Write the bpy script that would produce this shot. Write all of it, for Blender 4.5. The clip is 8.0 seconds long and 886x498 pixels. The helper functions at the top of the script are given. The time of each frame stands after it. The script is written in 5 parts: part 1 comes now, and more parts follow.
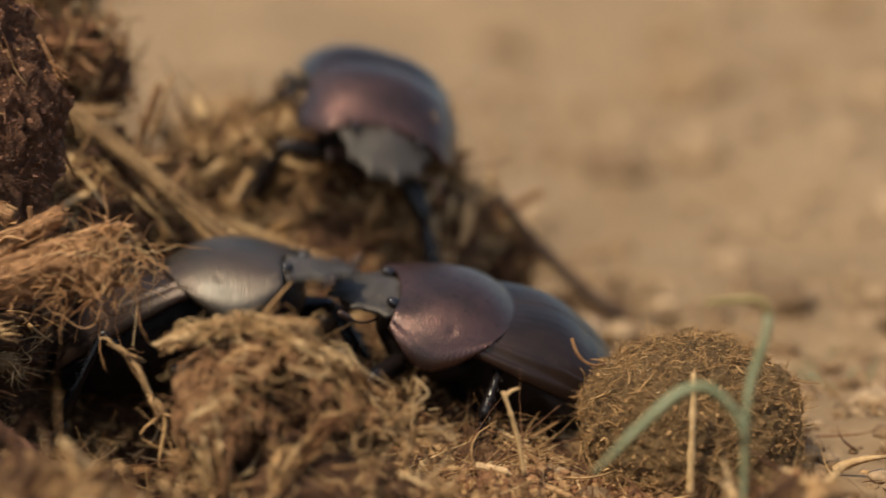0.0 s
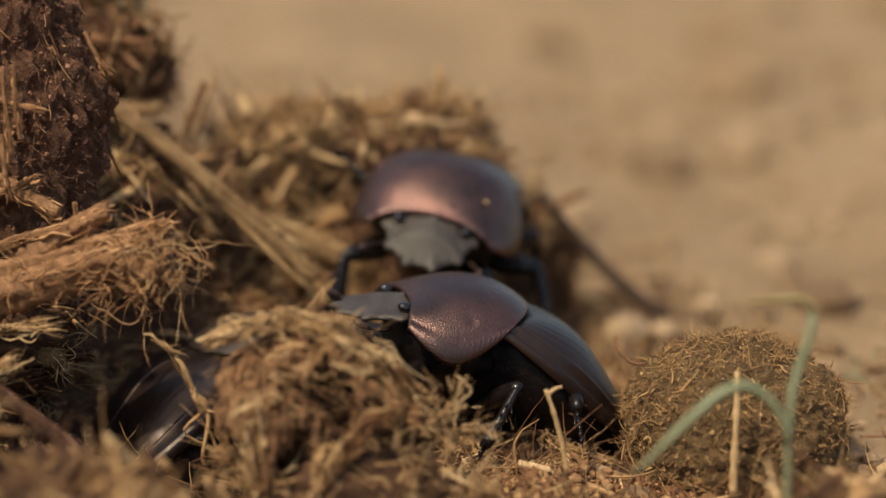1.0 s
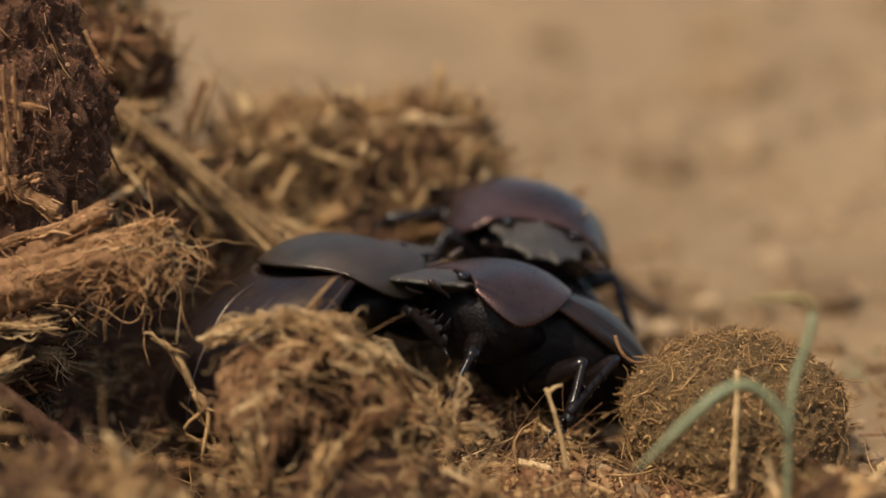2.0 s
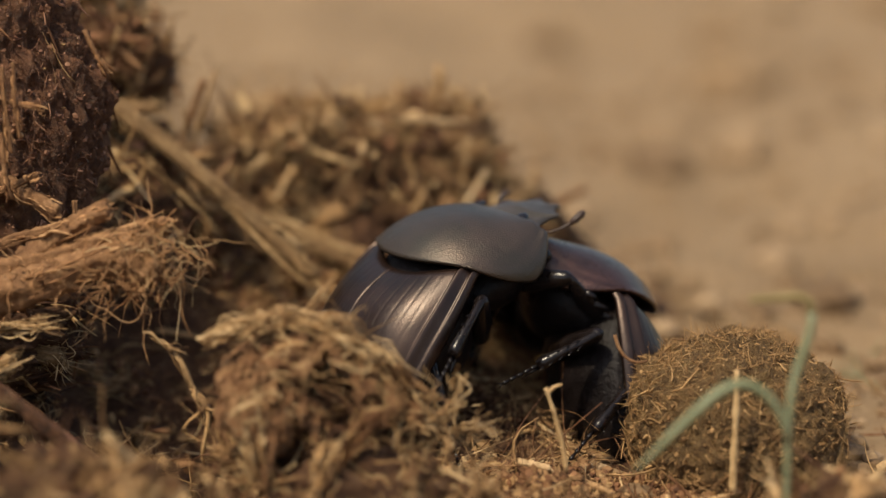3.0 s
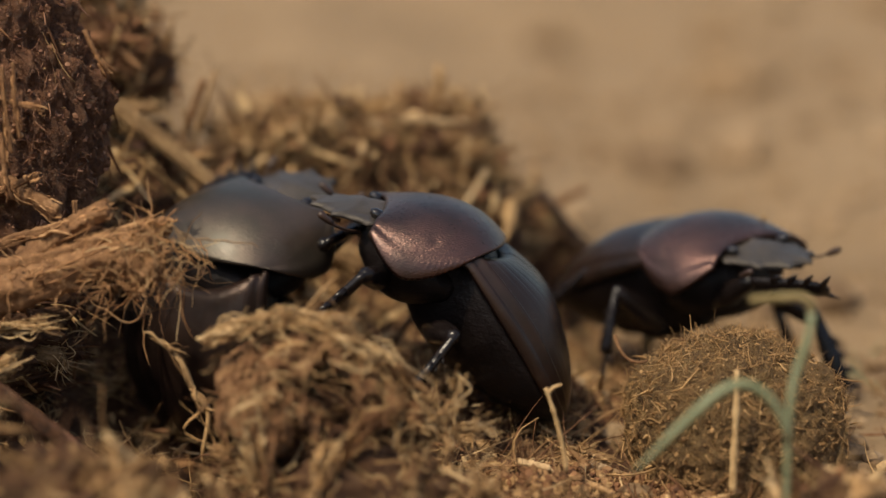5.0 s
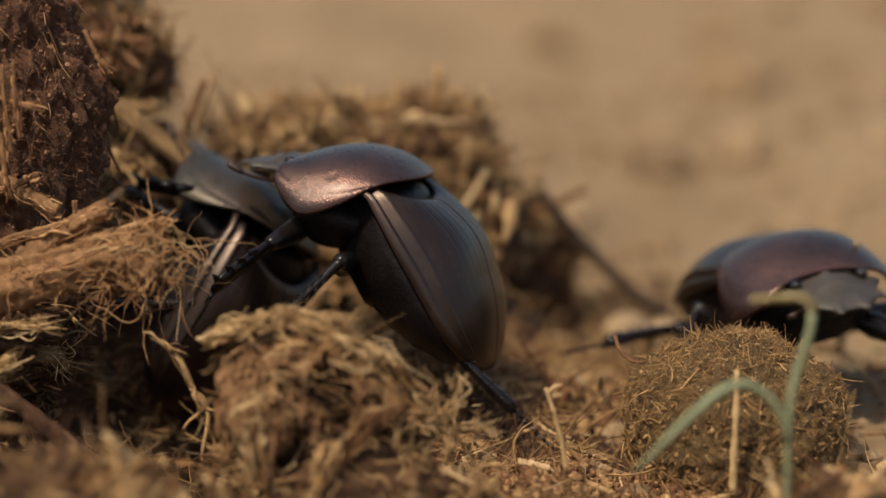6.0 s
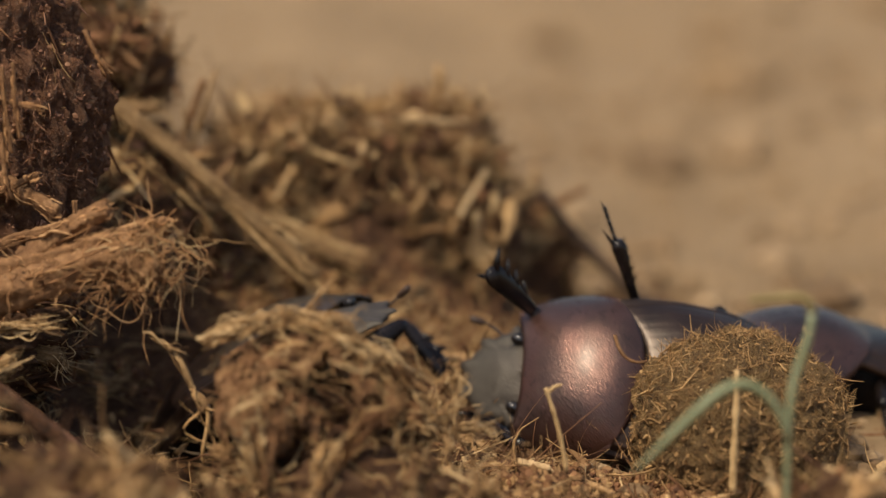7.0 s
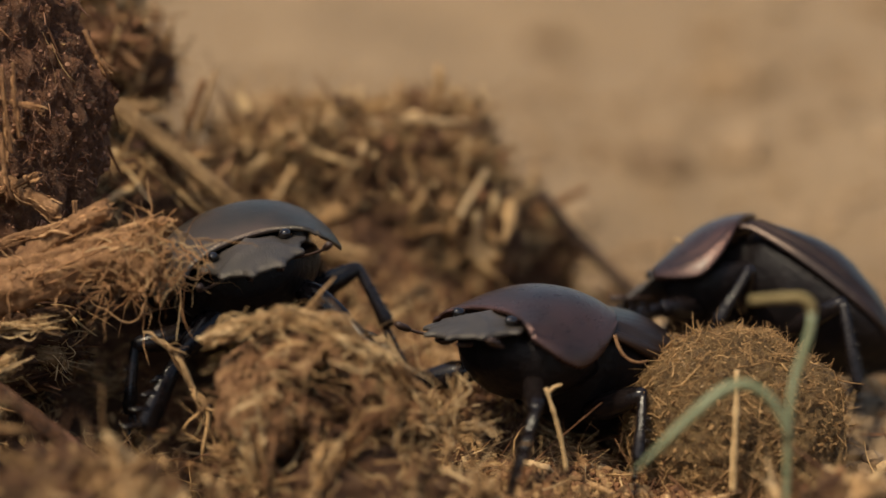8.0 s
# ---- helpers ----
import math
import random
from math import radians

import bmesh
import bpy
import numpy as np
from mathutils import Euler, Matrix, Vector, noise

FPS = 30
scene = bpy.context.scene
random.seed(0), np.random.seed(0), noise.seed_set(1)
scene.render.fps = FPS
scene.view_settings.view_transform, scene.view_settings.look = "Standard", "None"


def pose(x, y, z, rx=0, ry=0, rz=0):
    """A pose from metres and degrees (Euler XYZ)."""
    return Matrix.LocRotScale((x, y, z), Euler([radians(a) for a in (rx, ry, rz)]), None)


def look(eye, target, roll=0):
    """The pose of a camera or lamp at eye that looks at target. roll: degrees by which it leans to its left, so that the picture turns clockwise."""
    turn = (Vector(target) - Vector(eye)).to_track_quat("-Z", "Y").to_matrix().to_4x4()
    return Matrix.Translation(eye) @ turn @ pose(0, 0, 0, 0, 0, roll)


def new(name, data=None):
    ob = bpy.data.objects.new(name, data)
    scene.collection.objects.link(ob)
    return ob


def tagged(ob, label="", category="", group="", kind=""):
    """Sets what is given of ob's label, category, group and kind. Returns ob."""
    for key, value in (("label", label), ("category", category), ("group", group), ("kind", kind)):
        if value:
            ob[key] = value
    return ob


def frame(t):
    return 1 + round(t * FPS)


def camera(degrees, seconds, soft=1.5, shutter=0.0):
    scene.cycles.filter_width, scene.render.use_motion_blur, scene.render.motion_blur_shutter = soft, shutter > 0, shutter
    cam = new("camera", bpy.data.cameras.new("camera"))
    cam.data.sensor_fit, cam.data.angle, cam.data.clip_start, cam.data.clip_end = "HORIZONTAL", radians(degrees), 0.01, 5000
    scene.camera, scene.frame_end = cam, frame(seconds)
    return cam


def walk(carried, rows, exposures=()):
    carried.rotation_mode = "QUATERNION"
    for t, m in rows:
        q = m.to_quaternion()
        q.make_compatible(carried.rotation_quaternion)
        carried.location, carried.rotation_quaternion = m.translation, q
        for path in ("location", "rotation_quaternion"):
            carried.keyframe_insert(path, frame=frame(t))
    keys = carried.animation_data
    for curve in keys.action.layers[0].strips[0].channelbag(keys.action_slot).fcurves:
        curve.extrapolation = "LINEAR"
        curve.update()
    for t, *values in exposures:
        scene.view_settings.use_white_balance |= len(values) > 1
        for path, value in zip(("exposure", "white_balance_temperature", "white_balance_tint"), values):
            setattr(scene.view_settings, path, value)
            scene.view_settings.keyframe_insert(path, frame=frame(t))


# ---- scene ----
SECONDS = 8.0
FOCUS = 0.2125
cam = camera(24.0, SECONDS, soft=1.35, shutter=0.45)
cam.data.dof.use_dof = True
cam.data.dof.focus_distance = FOCUS
cam.data.dof.aperture_fstop = 11.5
EYE = (0.0, -0.21, 0.0747)
walk(cam, [
    (0.0, pose(*EYE, 78.11, 0, -1.21)),
    (0.1, pose(*EYE, 78.06, 0, -0.82)),
    (0.2, pose(*EYE, 78.02, 0, -0.42)),
    (0.3, pose(*EYE, 78.00, 0, -0.18)),
    (0.5, pose(*EYE, 78.05, 0, 0.07)),
    (1.0, pose(*EYE, 78.05, 0, 0.01)),
    (1.5, pose(*EYE, 78.07, 0, 0.06)),
    (2.0, pose(*EYE, 78.01, 0, 0.01)),
    (3.0, pose(*EYE, 78.00, 0, 0.0)),
    (8.0, pose(*EYE, 78.00, 0, 0.0)),
], exposures=[(0.0, 0.43, 6950, 7.5), (1.5, 0.42, 6950, 7.5), (3.5, 0.33, 6950, 7.5), (6.0, 0.27, 6950, 7.5), (8.0, 0.27, 6950, 7.5)])

# ---- light ----
SUN_DIR = Vector((-0.35, -0.38, 0.86)).normalized()   # from the place towards the sun
world = bpy.data.worlds.new("sky")
scene.world = world
world.use_nodes = True
wn = world.node_tree.nodes
sky = wn.new("ShaderNodeTexSky")
sky.sky_type = "NISHITA"
sky.sun_disc = False
sky.sun_elevation = math.asin(SUN_DIR.z)
sky.sun_rotation = math.atan2(SUN_DIR.x, SUN_DIR.y)
sky.dust_density = 3.0
wn["Background"].inputs["Strength"].default_value = 0.135
world.node_tree.links.new(sky.outputs["Color"], wn["Background"].inputs["Color"])
sun_data = bpy.data.lights.new("sun", "SUN")
sun_data.energy = 3.05
sun_data.angle = radians(1.5)
sun_data.color = (1.0, 0.88, 0.68)
sun = new("sun", sun_data)
sun.matrix_world = look((SUN_DIR * 3), (0, 0, 0))

# ---- materials ----
MM = 0.001


def material(name, rough=0.6, metal=0.0, spec=0.5):
    m = bpy.data.materials.new(name)
    m.use_nodes = True
    b = m.node_tree.nodes["Principled BSDF"]
    b.inputs["Roughness"].default_value = rough
    b.inputs["Metallic"].default_value = metal
    b.inputs["Specular IOR Level"].default_value = spec
    return m, m.node_tree.nodes, m.node_tree.links, b


def noise_node(nodes, links, scale, detail=4.0, rough=0.6):
    co = nodes.new("ShaderNodeTexCoord")
    n = nodes.new("ShaderNodeTexNoise")
    n.inputs["Scale"].default_value = scale
    n.inputs["Detail"].default_value = detail
    n.inputs["Roughness"].default_value = rough
    links.new(co.outputs["Object"], n.inputs["Vector"])
    return n


def ramp(nodes, links, source, stops):
    r = nodes.new("ShaderNodeValToRGB")
    e = r.color_ramp.elements
    while len(e) < len(stops):
        e.new(0.5)
    for el, (p, c) in zip(e, stops):
        el.position = p
        el.color = (*c, 1)
    links.new(source, r.inputs["Fac"])
    return r


def mix(nodes, links, a, b, fac, mode="MIX"):
    n = nodes.new("ShaderNodeMix")
    n.data_type = "RGBA"
    n.blend_type = mode
    for socket, v in ((n.inputs["Factor"], fac), (n.inputs["A"], a), (n.inputs["B"], b)):
        if isinstance(v, (int, float)):
            socket.default_value = v
        elif isinstance(v, tuple):
            socket.default_value = (*v, 1)
        else:
            links.new(v, socket)
    return n.outputs["Result"]


def bump(nodes, links, b, source, strength, distance):
    n = nodes.new("ShaderNodeBump")
    n.inputs["Strength"].default_value = strength
    n.inputs["Distance"].default_value = distance
    links.new(source, n.inputs["Height"])
    old = b.inputs["Normal"].links
    if old:
        links.new(old[0].from_socket, n.inputs["Normal"])
    links.new(n.outputs["Normal"], b.inputs["Normal"])


def shell_material(name, low, high, rough, grain, tint, metal, coat=0.35):
    """Dark chitin: coloured sheen where the sun glances off, fine granules, dust in the pits."""
    m, n, l, b = material(name, rough, metal, 0.6)
    big = noise_node(n, l, 160, 3)
    c = ramp(n, l, big.outputs["Fac"], [(0.3, low), (0.7, high)])
    dust = noise_node(n, l, 900, 5, 0.7)
    d = ramp(n, l, dust.outputs["Fac"], [(0.55, (0.02, 0.02, 0.02)), (0.80, (0.28, 0.28, 0.28))])
    l.new(mix(n, l, c.outputs["Color"], (0.11, 0.10, 0.075), d.outputs["Color"]), b.inputs["Base Color"])
    b.inputs["Coat Weight"].default_value = coat
    b.inputs["Coat Roughness"].default_value = 0.34
    b.inputs["Coat IOR"].default_value = 1.6
    hue = noise_node(n, l, 95, 2)
    l.new(ramp(n, l, hue.outputs["Fac"], [(0.35, tint), (0.75, tuple(0.5 * (a + c) for a, c in zip(tint, (0.78, 0.80, 0.62))))]).outputs["Color"], b.inputs["Specular Tint"])
    r = n.new("ShaderNodeMapRange")
    r.inputs["To Min"].default_value = rough - 0.10
    r.inputs["To Max"].default_value = rough + 0.16
    l.new(dust.outputs["Fac"], r.inputs["Value"])
    l.new(r.outputs["Result"], b.inputs["Roughness"])
    v = n.new("ShaderNodeTexVoronoi")
    v.inputs["Scale"].default_value = 6000
    co = n.new("ShaderNodeTexCoord")
    l.new(co.outputs["Object"], v.inputs["Vector"])
    bump(n, l, b, v.outputs["Distance"], grain, 0.00007)
    return m


def fibre_material(name, dark, mid, light, rough=0.75):
    """Chewed plant fibre: every strand has its own tone."""
    m, n, l, b = material(name, rough, 0, 0.25)
    g = n.new("ShaderNodeNewGeometry")
    c = ramp(n, l, g.outputs["Random Per Island"], [(0.0, dark), (0.45, mid), (1.0, light)])
    f = noise_node(n, l, 700, 5, 0.7)
    t = ramp(n, l, f.outputs["Fac"], [(0.3, (0.55, 0.5, 0.45)), (0.7, (1.15, 1.12, 1.1))])
    l.new(mix(n, l, c.outputs["Color"], t.outputs["Color"], 1.0, "MULTIPLY"), b.inputs["Base Color"])
    bump(n, l, b, f.outputs["Fac"], 0.5, 0.00012)
    return m


def piece_material(name, dark, mid, light):
    """Straw pieces that differ from one to the next."""
    m, n, l, b = material(name, 0.7, 0, 0.25)
    g = n.new("ShaderNodeObjectInfo")
    c = ramp(n, l, g.outputs["Random"], [(0.0, dark), (0.5, mid), (1.0, light)])
    f = noise_node(n, l, 900, 5, 0.7)
    t = ramp(n, l, f.outputs["Fac"], [(0.3, (0.5, 0.45, 0.4)), (0.7, (1.15, 1.12, 1.1))])
    l.new(mix(n, l, c.outputs["Color"], t.outputs["Color"], 1.0, "MULTIPLY"), b.inputs["Base Color"])
    bump(n, l, b, f.outputs["Fac"], 0.6, 0.00015)
    return m


def matter_material(name, dark, mid, light, scale=420, rough=0.8, spec=0.3, relief=1.0):
    """Lumpy dung or soil with grains and stains."""
    m, n, l, b = material(name, rough, 0, spec)
    a = noise_node(n, l, scale, 8, 0.72)
    c = ramp(n, l, a.outputs["Fac"], [(0.30, dark), (0.52, mid), (0.75, light)])
    k = noise_node(n, l, scale * 0.12, 3)
    t = ramp(n, l, k.outputs["Fac"], [(0.3, (0.74, 0.72, 0.69)), (0.7, (1.08, 1.08, 1.08))])
    l.new(mix(n, l, c.outputs["Color"], t.outputs["Color"], 1.0, "MULTIPLY"), b.inputs["Base Color"])
    fine = noise_node(n, l, scale * 4, 6, 0.75)
    bump(n, l, b, a.outputs["Fac"], 0.8, 0.0012 * relief)
    bump(n, l, b, fine.outputs["Fac"], 0.6, 0.0004 * relief)
    return m


SHELL = shell_material("copper_chitin", (0.042, 0.022, 0.018), (0.118, 0.054, 0.044), 0.27, 0.60, (0.84, 0.84, 0.78), 0.78, 0.35)
SHELL_DUSTY = shell_material("green_copper_chitin", (0.034, 0.030, 0.023), (0.078, 0.052, 0.041), 0.36, 0.55, (0.78, 0.82, 0.74), 0.55, 0.2)
WING = shell_material("elytra_chitin", (0.017, 0.010, 0.009), (0.044, 0.023, 0.018), 0.31, 0.25, (0.80, 0.78, 0.72), 0.58, 0.15)
FACE = shell_material("head_chitin", (0.026, 0.022, 0.020), (0.058, 0.048, 0.043), 0.45, 0.8, (0.8, 0.70, 0.62), 0.0, 0.06)
FACE.node_tree.nodes["Principled BSDF"].inputs["Specular IOR Level"].default_value = 0.5
BELLY, n_, l_, b_ = material("belly_chitin", 0.38, 0.0, 0.14)
nz = noise_node(n_, l_, 420, 6, 0.7)
l_.new(ramp(n_, l_, nz.outputs["Fac"], [(0.3, (0.004, 0.003, 0.003)), (0.75, (0.012, 0.0085, 0.0085))]).outputs["Color"], b_.inputs["Base Color"])
bump(n_, l_, b_, nz.outputs["Fac"], 0.5, 0.0008)
BLACK, n_, l_, b_ = material("black_chitin", 0.22, 0.0, 0.28)
nz = noise_node(n_, l_, 700, 4)
l_.new(ramp(n_, l_, nz.outputs["Fac"], [(0.3, (0.005, 0.0036, 0.0036)), (0.75, (0.014, 0.010, 0.0095))]).outputs["Color"], b_.inputs["Base Color"])
bump(n_, l_, b_, nz.outputs["Fac"], 0.25, 0.0003)
EYE_M, n_, l_, b_ = material("eye_gloss", 0.08, 0.0, 0.6)
b_.inputs["Base Color"].default_value = (0.008, 0.006, 0.006, 1)
CLUB, n_, l_, b_ = material("antenna_brown", 0.5, 0.0, 0.4)
b_.inputs["Base Color"].default_value = (0.035, 0.018, 0.012, 1)

STRAW = fibre_material("straw_fibre", (0.150, 0.080, 0.036), (0.400, 0.245, 0.112), (0.640, 0.465, 0.255))
BROWN_FIBRE = fibre_material("brown_fibre", (0.062, 0.027, 0.014), (0.228, 0.110, 0.052), (0.430, 0.280, 0.132))
BARK_FIBRE = fibre_material("bark_fibre", (0.160, 0.074, 0.032), (0.390, 0.206, 0.092), (0.570, 0.350, 0.180))
BALL_FIBRE = fibre_material("ball_fibre", (0.200, 0.112, 0.047), (0.320, 0.188, 0.082), (0.470, 0.300, 0.138))
DARK_FIBRE = fibre_material("dark_fibre", (0.063, 0.030, 0.017), (0.165, 0.075, 0.047), (0.355, 0.188, 0.111), 0.6)
DUNG = matter_material("dung", (0.036, 0.016, 0.009), (0.130, 0.060, 0.029), (0.270, 0.155, 0.076))
PRESSED = matter_material("pressed_fibre", (0.090, 0.038, 0.018), (0.250, 0.126, 0.060), (0.440, 0.265, 0.132), 600, 0.8, 0.25, 0.5)
DUNG_DARK = matter_material("wet_dung", (0.070, 0.026, 0.013), (0.250, 0.104, 0.048), (0.48, 0.25, 0.13), 800, 0.5, 0.4)
BALL_M = matter_material("ball_dung", (0.110, 0.062, 0.026), (0.250, 0.150, 0.063), (0.40, 0.26, 0.115), 1000, relief=0.8)
SAND = matter_material("sand", (0.24, 0.155, 0.085), (0.29, 0.195, 0.11), (0.35, 0.245, 0.145), 150, 0.9, 0.2)
CLOD = fibre_material("clod_earth", (0.15, 0.095, 0.05), (0.25, 0.165, 0.09), (0.38, 0.275, 0.17), 0.9)
CLOD_PIECE = piece_material("clod_piece", (0.15, 0.095, 0.05), (0.25, 0.165, 0.09), (0.38, 0.275, 0.17))
TWIG = matter_material("twig_bark", (0.03, 0.018, 0.012), (0.075, 0.045, 0.03), (0.15, 0.10, 0.07), 900, 0.8, relief=0.25)
GREEN, n_, l_, b_ = material("grass_blade", 0.45, 0.0, 0.4)
nz = noise_node(n_, l_, 260, 3)
l_.new(ramp(n_, l_, nz.outputs["Fac"], [(0.3, (0.15, 0.175, 0.095)), (0.7, (0.24, 0.26, 0.155))]).outputs["Color"], b_.inputs["Base Color"])
STRAW_GOLD = matter_material("golden_straw", (0.34, 0.21, 0.09), (0.50, 0.33, 0.16), (0.64, 0.45, 0.24), 500, 0.6, relief=0.25)
OLD_STRAW = matter_material("old_straw", (0.13, 0.072, 0.031), (0.25, 0.150, 0.070), (0.37, 0.24, 0.118), 500, 0.75, relief=0.25)
TAN_STALK = matter_material("stalk_tan", (0.085, 0.038, 0.016), (0.235, 0.118, 0.052), (0.430, 0.250, 0.125), 500, 0.75, relief=0.25)
CHUNK = piece_material("fibre_chunk", (0.075, 0.036, 0.017), (0.190, 0.102, 0.046), (0.360, 0.230, 0.116))
STRAW_PIECE = piece_material("straw_piece", (0.170, 0.095, 0.043), (0.410, 0.255, 0.122), (0.640, 0.470, 0.270))
DRYLEAF = matter_material("dry_leaf", (0.22, 0.11, 0.04), (0.38, 0.22, 0.09), (0.50, 0.33, 0.16), 300, 0.7, relief=0.25)
TAN_BLADE = matter_material("dry_blade", (0.16, 0.12, 0.05), (0.26, 0.20, 0.09), (0.36, 0.29, 0.14), 300, 0.7, relief=0.25)


# ---- shapes ----
def mesh_from(name, verts, faces, mat, smooth=True):
    me = bpy.data.meshes.new(name)
    verts = np.asarray(verts, float)
    quads = isinstance(faces, np.ndarray)
    if quads:
        n, k = faces.shape
        me.vertices.add(len(verts))
        me.vertices.foreach_set("co", verts.ravel())
        me.loops.add(n * k)
        me.loops.foreach_set("vertex_index", faces.ravel())
        me.polygons.add(n)
        me.polygons.foreach_set("loop_start", np.arange(0, n * k, k))
        me.update(calc_edges=True)
    else:
        me.from_pydata(verts.tolist(), [], faces)
    me.polygons.foreach_set("use_smooth", [smooth] * len(me.polygons))
    me.materials.append(mat)
    me.update()
    return me


def part(name, me, parent, label="", m=None):
    ob = new(name, me)
    ob.parent = parent
    if m is not None:
        ob.matrix_basis = m
    if label:
        tagged(ob, label)
    return ob


def thing(name, label, category, group="", kind="", m=None):
    ob = new(name)
    ob.empty_display_size = 0.005
    if m is not None:
        ob.matrix_basis = m
    return tagged(ob, label, category, group, kind)


def loft(rings, caps=True):
    """Quads through rings of equal length (arrays k x 3), with fan caps."""
    k = len(rings[0])
    verts = [p for r in rings for p in r]
    faces = []
    for i in range(len(rings) - 1):
        for j in range(k):
            a, b = i * k + j, i * k + (j + 1) % k
            faces.append((a, b, b + k, a + k))
    if caps:
        for i, flip in ((0, True), (len(rings) - 1, False)):
            c = len(verts)
            verts.append(np.mean(rings[i], axis=0))
            for j in range(k):
                a, b = i * k + j, i * k + (j + 1) % k
                faces.append((b, a, c) if flip else (a, b, c))
    return verts, faces


def join(pieces):
    verts, faces = [], []
    for v, f in pieces:
        o = len(verts)
        verts += list(v)
        faces += [tuple(i + o for i in q) for q in f]
    return verts, faces


def limb(sections, k=10):
    """A limb along x: sections of (x, y, z, half width y, half width z)."""
    a = np.linspace(0, 2 * math.pi, k, endpoint=False)
    return loft([np.stack([np.full(k, x), y + wy * np.cos(a), z + wz * np.sin(a)], 1) for x, y, z, wy, wz in sections])


def spike(base, tip, r, k=6):
    base, tip = np.array(base, float), np.array(tip, float)
    d = (tip - base) / np.linalg.norm(tip - base)
    s = np.cross(d, (0.3, 0.5, 0.81))
    s /= np.linalg.norm(s)
    u = np.cross(d, s)
    a = np.linspace(0, 2 * math.pi, k, endpoint=False)
    ring = np.outer(np.cos(a), s) + np.outer(np.sin(a), u)
    return loft([base + ring * r, base + (tip - base) * 0.55 + ring * r * 0.6, tip + ring * r * 0.08])


def grid_shell(fn, nu, nv, under):
    """A closed shell: fn(u, v) gives the top in mm; under(u, v) the underside."""
    top = [fn(u, v) for u in np.linspace(0, 1, nu) for v in np.linspace(0, 1, nv)]
    low = [under(u, v) for u in np.linspace(0, 1, nu) for v in np.linspace(0, 1, nv)]
    verts = np.array(top + low, float)
    o = nu * nv
    faces = []
    for i in range(nu - 1):
        for j in range(nv - 1):
            a = i * nv + j
            faces.append((a, a + nv, a + nv + 1, a + 1))
            faces.append((o + a, o + a + 1, o + a + nv + 1, o + a + nv))
    rim = [j for j in range(nv)] + [i * nv + nv - 1 for i in range(1, nu)] + [(nu - 1) * nv + j for j in range(nv - 2, -1, -1)] + [i * nv for i in range(nu - 2, 0, -1)]
    for a, b in zip(rim, rim[1:] + rim[:1]):
        faces.append((a, b, b + o, a + o))
    return verts, faces


def tube(points, radii, k=8, ridges=0.0, seed=0):
    """A bent stalk through points."""
    rng = np.random.default_rng(seed)
    p = np.array(points, float)
    t = np.gradient(p, axis=0)
    t /= np.linalg.norm(t, axis=1)[:, None]
    side = np.cross(t, (0.21, 0.93, 0.3))
    side /= np.linalg.norm(side, axis=1)[:, None]
    up = np.cross(t, side)
    a = np.linspace(0, 2 * math.pi, k, endpoint=False)
    wob = 1 + ridges * rng.uniform(-1, 1, k)
    return loft([p[i] + radii[i] * (np.outer(np.cos(a) * wob, side[i]) + np.outer(np.sin(a) * wob, up[i])) for i in range(len(p))])


def bezier(a, b, c, d, n):
    s = np.linspace(0, 1, n)[:, None]
    a, b, c, d = (np.array(v, float) for v in (a, b, c, d))
    return (1 - s) ** 3 * a + 3 * s * (1 - s) ** 2 * b + 3 * s ** 2 * (1 - s) * c + s ** 3 * d


def fibres(name, start, way, length, width, curl, mat, seed, seg=5, flat=0.5):
    """Many loose strands in one mesh: each is a bent, tapered, flat four-sided strip."""
    rng = np.random.default_rng(seed)
    n = len(start)
    way = way / np.linalg.norm(way, axis=1)[:, None]
    c1 = rng.normal(size=(n, 3)) * curl
    c2 = rng.normal(size=(n, 3)) * curl * 0.8
    s = np.linspace(0, 1, seg + 1)[None, :, None]
    L = length[:, None, None]
    p = start[:, None, :] + L * (way[:, None, :] * s + c1[:, None, :] * s ** 2 + c2[:, None, :] * (s ** 3 - s ** 2))
    return strands(name, p, width, mat, rng, flat)


def strands(name, p, width, mat, rng, flat=0.5):
    """One mesh of flat strips along the given lines p (strand, point, xyz)."""
    n, seg = p.shape[0], p.shape[1] - 1
    s = np.linspace(0, 1, seg + 1)[None, :, None]
    t = np.gradient(p, axis=1)
    t /= np.linalg.norm(t, axis=2)[..., None] + 1e-12
    r = rng.normal(size=(n, 1, 3))
    side = np.cross(t, r)
    side /= np.linalg.norm(side, axis=2)[..., None] + 1e-12
    up = np.cross(t, side)
    w = width[:, None, None] * (1 - 0.65 * s ** 2) * (0.7 + 0.3 * np.minimum(1, s * 6))
    ring = np.stack([p + side * w, p + up * w * flat, p - side * w, p - up * w * flat], 2)
    verts = ring.reshape(-1, 3)
    base = (np.arange(n) * (seg + 1) * 4)[:, None, None]
    i = (np.arange(seg) * 4)[None, :, None]
    j = np.arange(4)[None, None, :]
    a, b = base + i + j, base + i + (j + 1) % 4
    f = np.stack([a, b, b + 4, a + 4], -1).reshape(-1, 4)
    e = base[:, 0, :]
    caps = np.concatenate([e + np.array([[3, 2, 1, 0]]), e + seg * 4 + np.array([[0, 1, 2, 3]])])
    return mesh_from(name, verts, np.concatenate([f, caps]), mat)


